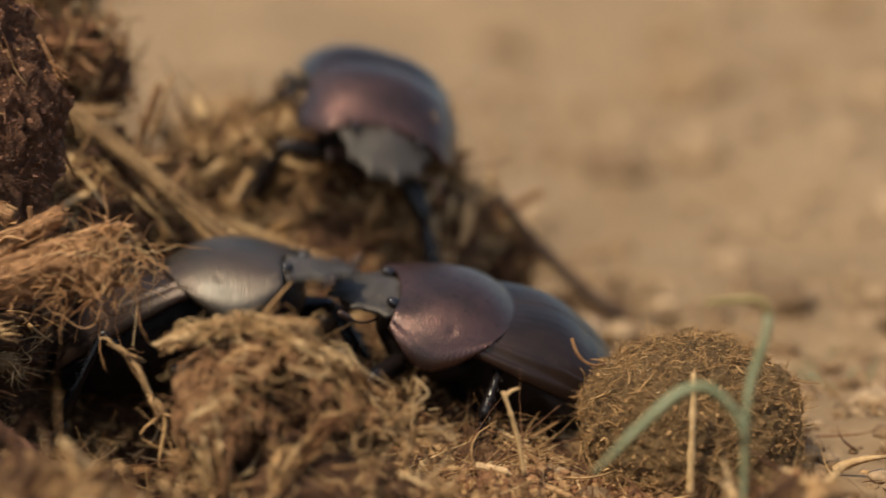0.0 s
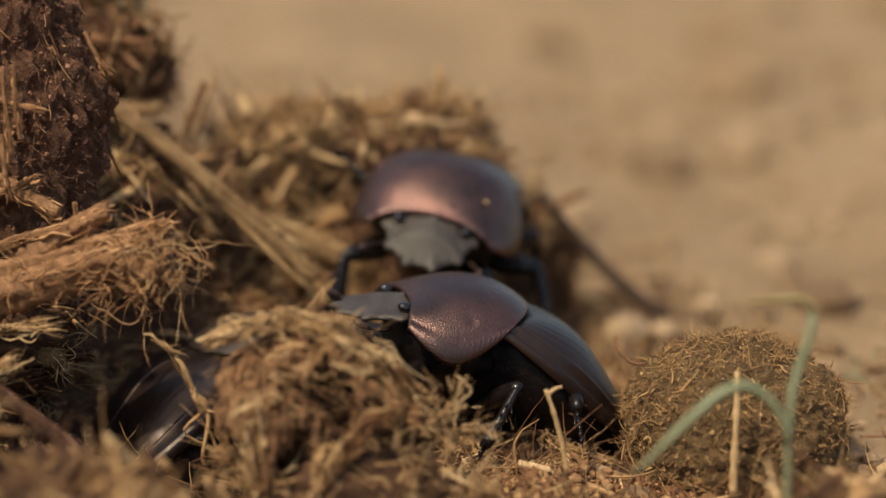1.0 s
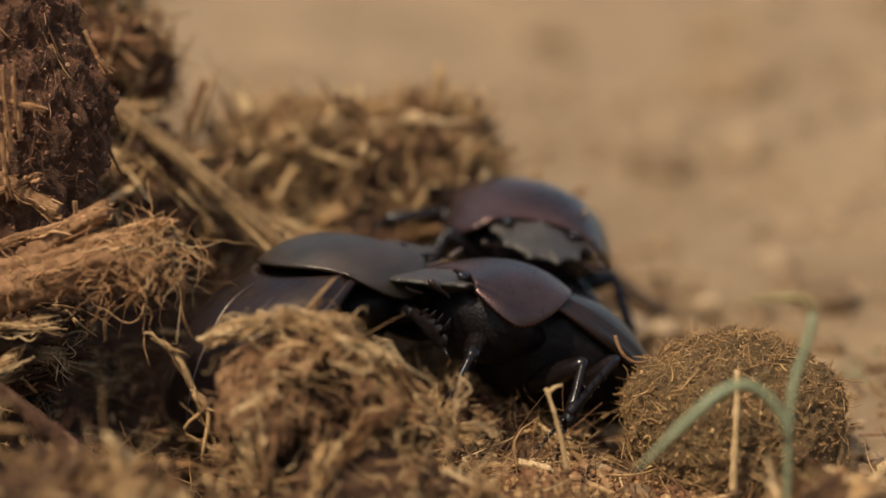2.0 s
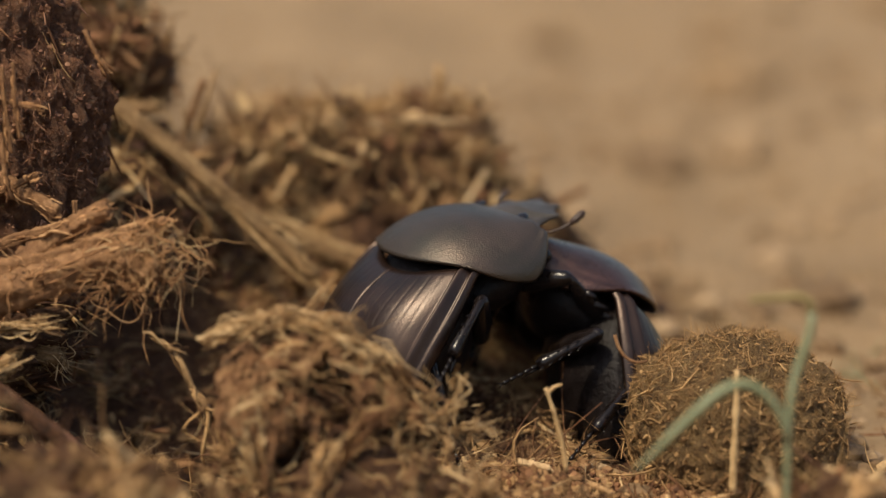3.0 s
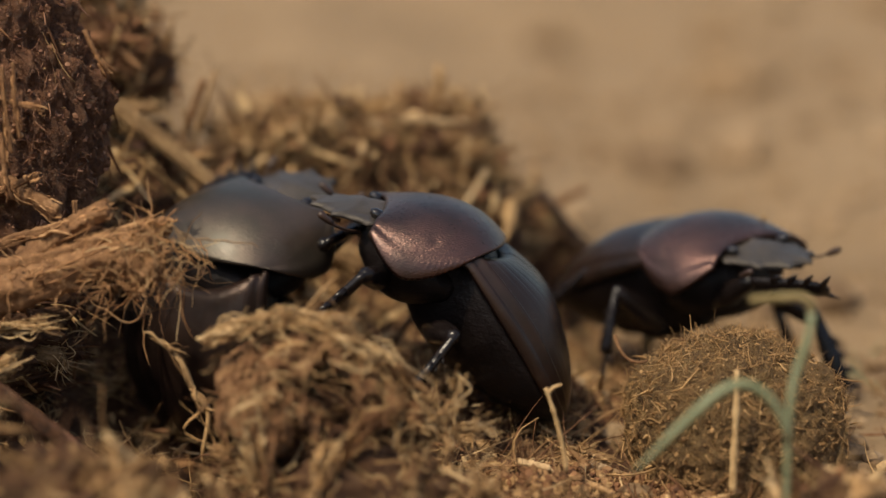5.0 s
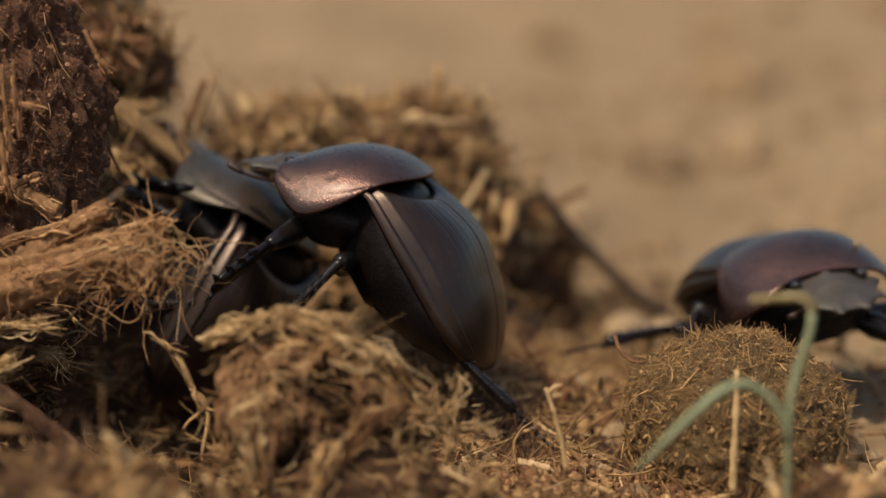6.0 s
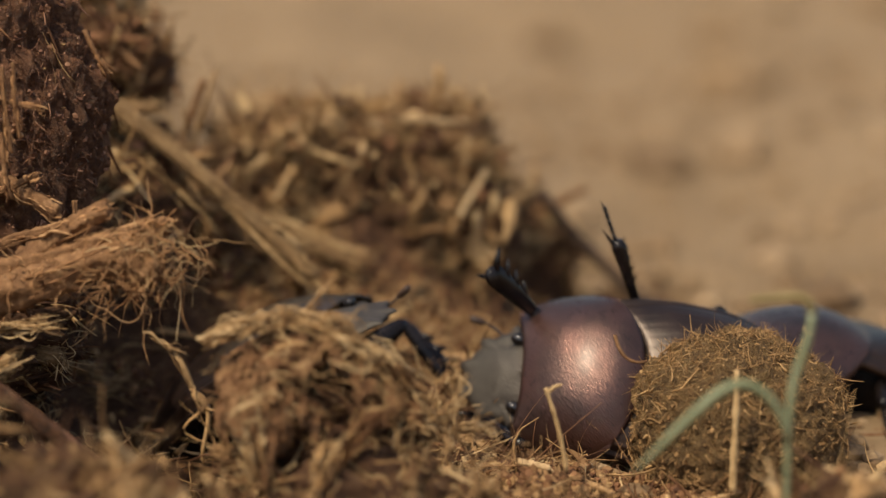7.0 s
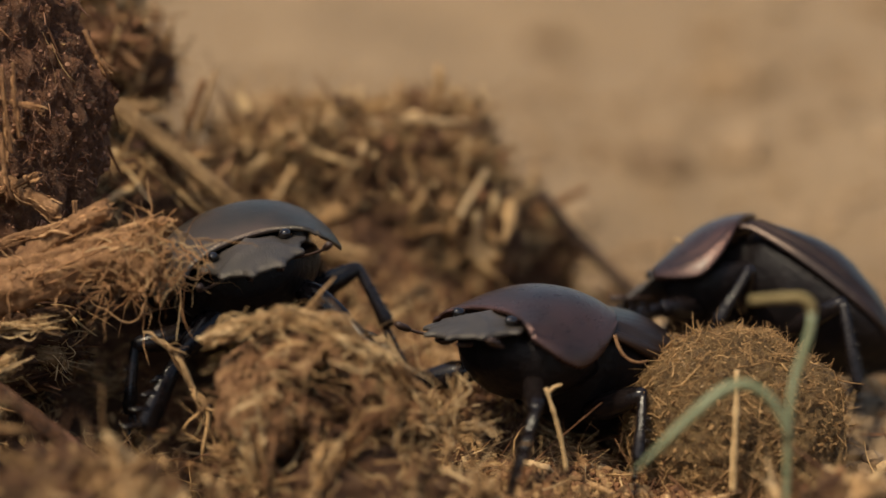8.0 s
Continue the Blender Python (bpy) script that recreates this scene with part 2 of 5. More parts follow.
def bundle(name, ctrl, n, spread, fray, width, mat, seed, curl=0.06, part_len=(0.35, 1.0), seg=10):
    """A sheaf of strands along a curve (four points in mm): spread at the root, fray at the tip, widths in mm."""
    rng = np.random.default_rng(seed)
    s0 = rng.uniform(0, 1 - part_len[0], n)
    s1 = np.minimum(1.0, s0 + rng.uniform(*part_len, n))
    s = (s0[:, None] + (s1 - s0)[:, None] * np.linspace(0, 1, seg + 1)[None, :])[..., None]
    a, b, c, d = (np.array(v, float) for v in ctrl)
    p = (1 - s) ** 3 * a + 3 * s * (1 - s) ** 2 * b + 3 * s ** 2 * (1 - s) * c + s ** 3 * d
    off = rng.normal(size=(n, 1, 3))
    off /= np.linalg.norm(off, axis=2)[..., None]
    off *= rng.uniform(0.3, 1.0, (n, 1, 1)) ** 0.5
    L = np.linalg.norm(d - a)
    p = p + off * (spread + (fray - spread) * s ** 2.5)
    k = np.linspace(0, 1, seg + 1)[None, :, None]
    p = p + rng.normal(size=(n, 1, 3)) * curl * L * (k - 0.3) ** 2 + rng.normal(size=(n, 1, 3)) * curl * 0.7 * L * np.sin(k * 6 + rng.uniform(0, 6, (n, 1, 1)))  * k
    return strands(name, p * MM, rng.gamma(2.5, 1 / 2.5, n) * width * MM, mat, rng, 0.55)


_ico = {}


def ico(sub):
    if sub not in _ico:
        bm = bmesh.new()
        bmesh.ops.create_icosphere(bm, subdivisions=sub, radius=1)
        _ico[sub] = (np.array([v.co[:] for v in bm.verts]), np.array([[v.index for v in f.verts] for f in bm.faces]))
        bm.free()
    return _ico[sub]


def rough_dir(d, seed, coarse, fine, fs):
    """How far the lump's surface bulges in a direction."""
    v = Vector(d)
    return (1 + coarse * noise.fractal(v * 1.6 + Vector((seed * 7.1, 3.3, seed)), 1.0, 2.0, 3)
            + fine * noise.fractal(v * fs + Vector((seed, seed * 2.7, 9.1)), 0.7, 2.1, 4))


def lump_points(dirs, centre, radii, seed, coarse, fine, fs):
    r = np.array([rough_dir(d, seed, coarse, fine, fs) for d in dirs])
    return np.array(centre) * MM + dirs * r[:, None] * np.array(radii) * MM


def lump(name, centre, radii, seed, mat, sub=5, coarse=0.22, fine=0.10, fs=9.0):
    d, f = ico(sub)
    return mesh_from(name, lump_points(d, centre, radii, seed, coarse, fine, fs), f, mat)


def lump_fibres(name, centre, radii, seed, mat, n, length, width, out=0.3, curl=0.3, grain=(0, 0, 0), coarse=0.22, fine=0.10, fs=9.0, front=True):
    """Strands that lie on and stick out of a lump."""
    rng = np.random.default_rng(seed + 100)
    per = 9
    d = rng.normal(size=(n * 3 // per, 3))
    d /= np.linalg.norm(d, axis=1)[:, None]
    if front:
        d = d[(d[:, 1] < 0.45) & (d[:, 2] > -0.7)]
    d = d[:max(1, n // per)]
    lean = np.repeat(rng.normal(size=d.shape), per, 0) + rng.normal(size=(len(d) * per, 3)) * 0.35
    rise = np.repeat(np.abs(rng.normal(size=(len(d), 1))), per, 0) * 0.8 + np.abs(rng.normal(size=(len(d) * per, 1))) * 0.3
    d = np.repeat(d, per, 0) + rng.normal(size=(len(d) * per, 3)) * 0.055
    d /= np.linalg.norm(d, axis=1)[:, None]
    p = lump_points(d, centre, radii, seed, coarse, fine, fs)
    nrm = d / np.array(radii)
    nrm /= np.linalg.norm(nrm, axis=1)[:, None]
    t = lean + np.array(grain)
    t -= nrm * (t * nrm).sum(1)[:, None]
    t /= np.linalg.norm(t, axis=1)[:, None]
    o = rise * out
    way = t + nrm * o
    L = np.minimum(rng.gamma(3.0, 1 / 3.0, len(d)), 1.7) * length * MM
    W = rng.gamma(2.5, 1 / 2.5, len(d)) * width * MM
    p = p - way * L[:, None] * 0.3 / np.linalg.norm(way, axis=1)[:, None]
    return fibres(name, p, way, L, W, curl, mat, seed)


def crumbs(name, centre, radii, seed, mat, n, size, coarse=0.22, fine=0.10, fs=9.0):
    """Grains and crumbs stuck to a lump."""
    rng = np.random.default_rng(seed + 500)
    d = rng.normal(size=(n, 3))
    d /= np.linalg.norm(d, axis=1)[:, None]
    p = lump_points(d, centre, radii, seed, coarse, fine, fs)
    v, f = ico(1)
    r = rng.gamma(2.0, 0.5, (n, 1, 1)) * size * MM
    q = v[None] * (1 + 0.3 * rng.normal(size=(n, len(v), 1))) * rng.uniform(0.6, 1.4, (n, 1, 3)) * r + p[:, None, :]
    faces = (f[None] + (np.arange(n) * len(v))[:, None, None]).reshape(-1, 3)
    return mesh_from(name, q.reshape(-1, 3), faces, mat, False)


# ---- ground ----
GZ = 7.0        # level of the sand, mm
MOUNDS = [      # x, y, height, spread x, spread y in mm: the bed of dung
    (-10, 48, 20, 11, 8), (-10, 24, 7, 18, 12), (-52, 30, 22, 20, 22), (4, 4, 2.5, 16, 12), (-12, -26, 3, 26, 12),
    (-29, 2, -11, 10, 13),
]


def wobble(x, y, f, s):
    return noise.fractal(Vector((x * f + s, y * f - s, s * 0.7)), 0.8, 2.0, 4)


def sand_height(x, y):
    """Height of the sand in mm at a place in mm."""
    far = min(1.0, math.hypot(x, y) / 400)
    return GZ + (1.1 + 5 * far) * wobble(x, y, 0.03 - 0.02 * far, 3.1) + 0.7 * wobble(x, y, 0.16, 8.0) * (1 - far)


def bed_height(x, y):
    h = -1.2 + sum(a * math.exp(-0.5 * ((x - cx) / sx) ** 2 - 0.5 * ((y - cy) / sy) ** 2) for cx, cy, a, sx, sy in MOUNDS)
    return GZ + h + 1.7 * wobble(x, y, 0.11, 5.5) + 0.7 * wobble(x, y, 0.45, 2.2)


def top_height(x, y):
    return max(sand_height(x, y), bed_height(x, y)) if -80 < x < 40 and -60 < y < 95 else sand_height(x, y)


def build_ground():
    s = np.linspace(-1, 1, 361)
    xs = np.sinh(s * 9.5) / math.sinh(9.5) * 30000 + s * 90
    ys = np.sinh(s * 9.5) / math.sinh(9.5) * 30000 + s * 110 + 40
    def low(x, y):
        h = sand_height(x, y)
        if -78 < x < 38 and -58 < y < 93:
            h = min(h, bed_height(x, y) - 0.6) if bed_height(x, y) < h else h
        return h
    verts = [(x * MM, y * MM, low(x, y) * MM) for y in ys for x in xs]
    n = len(xs)
    i, j = np.meshgrid(np.arange(n - 1), np.arange(n - 1))
    a = (j * n + i).ravel()
    ground = new("ground", mesh_from("ground", verts, np.stack([a, a + 1, a + n + 1, a + n], 1), SAND))
    tagged(ground, "pale dry sandy soil with small clods", "ground", kind="structure")
    # loose clods and grit
    rng = np.random.default_rng(5)
    d, f = ico(2)
    vs, fs_, o = [], [], 0
    shapes = []
    for k in range(6):
        q = d * (1 + 0.35 * np.array([noise.noise(Vector(v) * 1.7 + Vector((k * 3.7, 0, 0))) for v in d]))[:, None]
        shapes.append(mesh_from("soil_clod", q * np.array([1.15, 1.0, 0.7]) * MM, f, CLOD_PIECE, False))
    for k in range(900):
        if k < 480:
            x, y, r = rng.uniform(14, 75), rng.uniform(-25, 90), rng.gamma(2.0, 0.35) + 0.15
        elif k < 800:
            x, y, r = rng.uniform(-60, 130), rng.uniform(50, 330), rng.gamma(2.0, 0.8) + 0.3
        else:
            x, y, r = rng.uniform(-150, 300), rng.uniform(200, 900), rng.gamma(2.0, 1.6) + 0.5
        if math.hypot(x - 30, y + 2) < 12:
            continue
        if (k < 480 and r > 0.9) or 480 <= k < 800 and r > 1.9:
            ob = tagged(new("soil_clod", shapes[k % 6]), "crumbly beige clod lying on the sand", "soil clod", "clods on the sand")
            ob.matrix_basis = pose(x * MM, y * MM, (top_height(x, y) + r * 0.2) * MM, 0, 0, rng.uniform(0, 360)) @ Matrix.Diagonal((r, r, r, 1))
            continue
        q = d * (1 + 0.35 * np.array([noise.noise(Vector(v) * 1.7 + Vector((k, 0, 0))) for v in d]))[:, None]
        q = q * np.array([r * rng.uniform(0.8, 1.5), r * rng.uniform(0.8, 1.3), r * rng.uniform(0.5, 0.9)])
        vs.append((q + np.array([x, y, top_height(x, y) + r * 0.2])) * MM)
        fs_.append(f + o)
        o += len(d)
    clods = new("soil_clods", mesh_from("soil_clods", np.concatenate(vs), np.concatenate(fs_), CLOD, False))
    tagged(clods, "crumbly beige clods and grit on the sand", "soil clods", kind="stuff")


def bed_scatter(name, boxes, mat, seed, length, width, lift=0.35, curl=0.3):
    """Strands strewn over the bed; boxes of (count, x0, x1, y0, y1) in mm."""
    rng = np.random.default_rng(seed)
    P = []
    for c, x0, x1, y0, y1 in boxes:
        for _ in range(c):
            x, y = rng.uniform(x0, x1), rng.uniform(y0, y1)
            if math.hypot(x - 30, y + 2) > 11:
                P.append((x, y, top_height(x, y) + rng.uniform(-0.2, 0.7)))
    P = np.array(P) * MM
    way = rng.normal(size=P.shape)
    way[:, 2] = np.abs(way[:, 2]) * lift
    L = np.minimum(rng.gamma(3.0, 1 / 3.0, len(P)), 1.7) * length * MM
    W = rng.gamma(2.5, 1 / 2.5, len(P)) * width * MM
    return fibres(name, P, way, L, W, curl, mat, seed)


def build_bed():
    bed = thing("dung_bed", "trampled brown dung bed of chewed straw and fibre", "dung")
    xs, ys = np.linspace(-78, 38, 210), np.linspace(-58, 93, 260)
    verts = []
    for y in ys:
        for x in xs:
            edge = max(0, 1 - min(x + 78, 38 - x, y + 58, 93 - y) / 6)
            verts.append((x * MM, y * MM, (bed_height(x, y) - 4 * edge) * MM))
    n = len(xs)
    i, j = np.meshgrid(np.arange(n - 1), np.arange(len(ys) - 1))
    a = (j * n + i).ravel()
    part("bed_surface", mesh_from("bed_surface", verts, np.stack([a, a + 1, a + n + 1, a + n], 1), DUNG), bed)
    fine = [(1500, -12, 30, -42, -8), (900, -12, 15, -8, 15), (90, -45, -12, -8, 15), (1500, -40, 24, 12, 40), (700, -50, 30, 40, 80), (160, -55, -12, -45, -8), (250, 24, 60, -30, 30)]
    tagged(part("fibre", bed_scatter("fine_fibre", fine, BROWN_FIBRE, 11, 2.6, 0.09, 0.22, 0.9), bed), kind="stuff")
    tagged(part("fibre", bed_scatter("straw_fibre", [(c // 7, *b) for c, *b in fine], STRAW, 12, 2.6, 0.17, 0.2, 0.6), bed), kind="stuff")
    tagged(part("fibre", bed_scatter("chaff", [(c // 12, *b) for c, *b in fine], STRAW, 17, 2.2, 0.30, 0.25, 0.25), bed), kind="stuff")
    rng = np.random.default_rng(19)
    v, f = ico(1)
    at = []
    for n, x0, x1, y0, y1 in ((7000, -12, 34, -42, -6), (2500, -46, -10, -42, 16), (3500, -24, 24, 8, 40)):
        for x, y in zip(rng.uniform(x0, x1, n), rng.uniform(y0, y1, n)):
            at.append((x, y, bed_height(x, y) + 0.1))
    at = np.array(at)[:, None, :]
    n = len(at)
    q = v[None] * (1 + 0.22 * rng.normal(size=(n, len(v), 1))) * rng.uniform(0.5, 1.5, (n, 1, 3)) * np.minimum(rng.gamma(2.0, 0.16, (n, 1, 1)), 0.75) + at
    faces = (f[None] + (np.arange(n) * len(v))[:, None, None]).reshape(-1, 3)
    tagged(part("grit", mesh_from("grit", q.reshape(-1, 3) * MM, faces, BROWN_FIBRE, False), bed), kind="stuff")
    return bed


def straw_piece(a, b, r, seed, k=9, sag=0.06):
    rng = np.random.default_rng(seed)
    a, b = np.array(a, float), np.array(b, float)
    L = np.linalg.norm(b - a)
    m1 = a + (b - a) * 0.33 + rng.normal(size=3) * L * sag
    m2 = a + (b - a) * 0.66 + rng.normal(size=3) * L * sag
    pts = bezier(a, m1, m2, b, 10)
    rad = r * (1 + 0.12 * rng.normal(size=10))
    rad[-1] *= 0.7
    return tube(pts * MM, rad * MM, k, 0.22, seed)


def build_pile():
    """The tall dung heap with its overhanging wet face and the split stalks that stick out of it."""
    pile = thing("dung_pile", "tall heap of dark moist dung with torn straw stalks sticking out", "dung")
    blobs = [
        ("wet_face", (-54.5, 4, 40), (18, 8, 30), 1, DUNG_DARK, 7, 0.14, 0.09),
        ("upper_clod", (-42, 40, 44), (8.5, 8, 6.5), 2, DUNG, 5, 0.3, 0.2),
        ("upper_clod", (-43, 44, 53), (5, 6, 6.5), 6, DUNG, 5, 0.3, 0.2),
        # added lump outside the view, put there to throw shade into the hollow
        ("unseen_shade_lump", (-62, -26, 16), (17, 16, 21), 7, DUNG_DARK, 5, 0.08, 0.08),
        ("hollow_back", (-52, 34, 18), (28, 14, 21), 3, DUNG, 6, 0.2, 0.12),
        ("ledge", (-52, 2, 20), (14, 9, 7), 4, DUNG, 5, 0.25, 0.14),
        ("foot", (-47, -28, 3), (13, 9, 8), 5, DUNG, 5, 0.25, 0.14),
    ]
    for name, c, r, s, mat, sub, co, fi in blobs:
        part(name, lump(name, c, r, s, mat, sub, co, fi), pile)
    def hair(label, *args, **kw):
        tagged(part("fibre", lump_fibres("fibre", *args, **kw), pile), label, kind="stuff")
    hair("", (-54.5, 4, 40), (18, 8, 30), 1, DARK_FIBRE, 5000, 1.1, 0.06, 0.06, 0.4, (0.2, 0, -1.0), 0.14, 0.09)
    tagged(part("grit", crumbs("grit", (-54.5, 4, 40), (18, 8, 30), 1, DARK_FIBRE, 16000, 0.10, 0.14, 0.09), pile), kind="stuff")
    # pale grains, whose light colour also stands in for glints on the moist face
    tagged(part("grit", crumbs("grit", (-54.5, 4, 40), (18, 8, 30), 1, STRAW, 1500, 0.06, 0.14, 0.09), pile), kind="stuff")
    tagged(part("grit", crumbs("grit", (-52, 34, 18), (28, 14, 21), 3, DARK_FIBRE, 3000, 0.4, 0.2, 0.12), pile), kind="stuff")
    hair("", (-54.5, 4, 40), (18, 8, 30), 1, BROWN_FIBRE, 420, 3.8, 0.10, 0.07, 0.2, (0.3, 0, -2.0), 0.14, 0.09)
    hair("", (-42, 40, 44), (8.5, 8, 6.5), 2, BROWN_FIBRE, 1200, 3.4, 0.26, 0.3, 0.3, (0, 0, 0), 0.3, 0.2)
    hair("", (-43, 44, 53), (5, 6, 6.5), 6, STRAW, 800, 3.4, 0.28, 0.3, 0.3, (0, 0, 0), 0.3, 0.2)
    hair("", (-52, 34, 18), (28, 14, 21), 3, BROWN_FIBRE, 2600, 4.0, 0.15, 0.30, 0.45, (0, 0, -0.5), 0.2, 0.12)
    hair("", (-52, 34, 18), (28, 14, 21), 3, STRAW, 1700, 5.0, 0.34, 0.3, 0.35, (0.6, 0, -0.5), 0.2, 0.12)
    hair("", (-52, 2, 20), (14, 9, 7), 4, BROWN_FIBRE, 350, 2.6, 0.16, 0.30, 0.5, (0.5, 0, 0), 0.25, 0.14)
    hair("", (-47, -28, 3), (13, 9, 8), 5, BROWN_FIBRE, 450, 3.0, 0.2, 0.35, 0.5, (0, 0, 0), 0.25, 0.14)
    hair("", (-47, -28, 3), (13, 9, 8), 5, STRAW, 90, 3.5, 0.3, 0.35, 0.4, (0, 0, 0), 0.25, 0.14)
    # split stalks with frayed ends
    PALE = OLD_STRAW
    def stalk(ctrl, r, n, fray, seed, mat=STRAW, label="split straw stalk with a frayed end"):
        a, b, c, d = ctrl
        pts = bezier(a, b, c, d, 40)
        rng = np.random.default_rng(seed)
        rad = r * (1 + 0.07 * rng.normal(size=40)) * np.linspace(1.05, 0.8, 40)
        v, f = tube(pts * MM, rad * MM, 22, 0.24, seed)
        v = np.array([p + np.array(noise.noise_vector(Vector(p) * 1100)) * 0.22 * r * MM + np.array(noise.noise_vector(Vector(p) * 300)) * 0.30 * r * MM for p in v])
        st = part("stalk", mesh_from("stalk", v, f, {PALE: OLD_STRAW, STRAW: TAN_STALK}.get(mat, DUNG_DARK)), pile, label)
        tagged(part("frayed_fibre", bundle("frayed_fibre", ctrl, int(n * 1.1), r * 0.96, fray, 0.10, {PALE: STRAW, STRAW: BARK_FIBRE}.get(mat, mat), seed, 0.03, (0.10, 0.5)), st), kind="stuff")
    stalk([(-47, -8, 26.0), (-40, -8.5, 28.5), (-34, -9.5, 31.0), (-28.5, -10, 32.3)], 1.7, 170, 2.2, 201)
    stalk([(-44, -7.5, 29.6), (-38, -8, 31), (-32, -8.5, 33.2), (-27, -9, 34.4)], 0.9, 70, 1.6, 202)
    stalk([(-42, -7, 30.0), (-38.5, -7, 32.5), (-36, -7.5, 34.6), (-33, -8, 35.7)], 1.1, 60, 1.2, 203)
    stalk([(-46, -5, 31.2), (-43, -6, 32.2), (-40, -7, 33.2), (-37, -8, 34.0)], 0.6, 30, 0.9, 204)
    stalk([(-47, -3, 38.6), (-44, -3, 37.6), (-41, -4, 36.0), (-38.5, -5, 34.8)], 0.9, 60, 1.2, 205)
    stalk([(-46, -4, 36.0), (-44, -4, 37.0), (-42, -4, 38.0), (-40.5, -4.5, 38.6)], 0.35, 20, 0.7, 206)
    stalk([(-45, -18, 22.0), (-41, -18, 19.0), (-37, -18, 15.5), (-33, -18, 12.4)], 0.7, 90, 1.0, 207, DARK_FIBRE, "dark rotten stalk")
    stalk([(-43, 27, 45), (-33, 25, 38.5), (-23, 23, 30.0), (-14.5, 22, 22.0)], 0.85, 150, 2.0, 208, PALE)
    stalk([(-33, 38, 30.5), (-26, 37, 28.5), (-17, 35, 24.0), (-9.5, 34, 20.5)], 1.0, 90, 2.0, 209, PALE)
    stalk([(-44, 30, 40), (-40, 30, 40.2), (-37, 31, 40.4), (-33.0, 32, 40.2)], 0.8, 60, 1.4, 210, PALE)
    for k, (ctrl, r) in enumerate([
            ([(-43.6, -5.5, 49.5), (-43.3, -6, 47), (-43.0, -6.2, 44), (-42.8, -6, 41)], 0.45), ([(-42.4, -5.5, 50), (-42.2, -6, 47.5), (-42.3, -6.2, 45), (-41.9, -6, 42.5)], 0.35),
            ([(-44.0, -5, 46.5), (-42.5, -6, 46.0), (-41, -6, 45.8), (-39.4, -5.6, 45.2)], 0.4), ([(-43.8, -5.5, 43), (-43.5, -6, 40.5), (-43.6, -6, 38.5), (-43.0, -5.6, 36.5)], 0.5),
            ([(-35.5, -3.5, 53), (-34.6, -4, 51), (-34.0, -4, 49.6), (-33.0, -3.5, 48.6)], 0.4), ([(-37, -4.5, 36), (-36.8, -5, 34), (-36.9, -5, 32), (-36.5, -5, 30.5)], 0.45)]):
        stalk(ctrl, r * 0.55, 16, 0.7, 270 + k, STRAW, "torn splinter stuck in the wet dung")
    # curls and hanging strips
    for k, (ctrl, n, sp, fr, w) in enumerate([
            ([(-28.5, -12, 24.2), (-26, -12, 22), (-24, -12, 18), (-22.3, -12, 12.6)], 10, 0.35, 0.7, 0.20),
            ([(-30, -11, 24), (-28, -12, 24), (-27, -12, 22.5), (-25, -12, 22)], 9, 0.3, 0.7, 0.10),
            ([(-46, -10, 24), (-43, -11, 24), (-41, -11, 25), (-38, -11, 24.6)], 40, 0.7, 1.0, 0.13),
            ([(-46, -14, 20), (-44, -14, 20.6), (-43, -14, 21), (-41, -14, 22)], 40, 1.2, 1.6, 0.12)]):
        tagged(part("hanging_fibre", bundle("hanging_fibre", ctrl, n, sp, fr, w, STRAW if k < 4 else DARK_FIBRE, 230 + k, 0.10), pile), kind="stuff")
    curls = part("root_tangle", lump("root_tangle", (-29.5, -10, 30.6), (2.6, 1.8, 2.4), 8, TAN_STALK, 4, 0.4, 0.3), pile, "tangle of curled pale rootlets")
    for k, (at, spread, way, n, mat, reach) in enumerate([
            ((-28.5, -11, 31.8), (4.0, 2.0, 3.4), (0.8, -0.1, 0.1), 46, STRAW, 4.2),
            ((-29.0, -10.5, 31.0), (4.4, 2.2, 4.0), (0.6, 0, -0.3), 70, BARK_FIBRE, 4.6),
            ((-31, -11, 29.0), (4.0, 1.6, 3.0), (0.1, -0.2, -0.9), 40, BARK_FIBRE, 4.0),
            ((-40, -10, 29.5), (8.0, 1.6, 2.4), (0.9, -0.2, 0.2), 34, BARK_FIBRE, 3.2)]):
        tagged(part("rootlet", rootlets("rootlet", at, spread, way, int(n * 1.5), 240 + k, mat, 0.085, reach, 0.65), curls), kind="stuff")
    return pile


def rootlets(name, centre, spread, way, n, seed, mat, thick=0.10, reach=4.0, kink=0.55):
    """Thin rootlets that kink and wander off in a common way; sizes in mm."""
    rng = np.random.default_rng(seed)
    steps = 16
    at = np.array(centre) + rng.normal(size=(n, 3)) * np.array(spread) * 0.5
    d = rng.normal(size=(n, 3)) * np.array([0.9, 0.5, 0.8]) + np.array(way)
    bend = rng.normal(size=(n, 3)) * 0.25
    L = np.clip(rng.gamma(3, reach / 3, n), 0.3 * reach, 2.0 * reach) / steps
    p = [at]
    for k in range(steps):
        d = d / np.linalg.norm(d, axis=1)[:, None] + bend + rng.normal(size=(n, 3)) * kink * 0.5
        p.append(p[-1] + d / np.linalg.norm(d, axis=1)[:, None] * L[:, None])
    return strands(name, np.stack(p, 1) * MM, rng.uniform(0.4, 1.3, n) * thick * MM, mat, rng, 0.8)


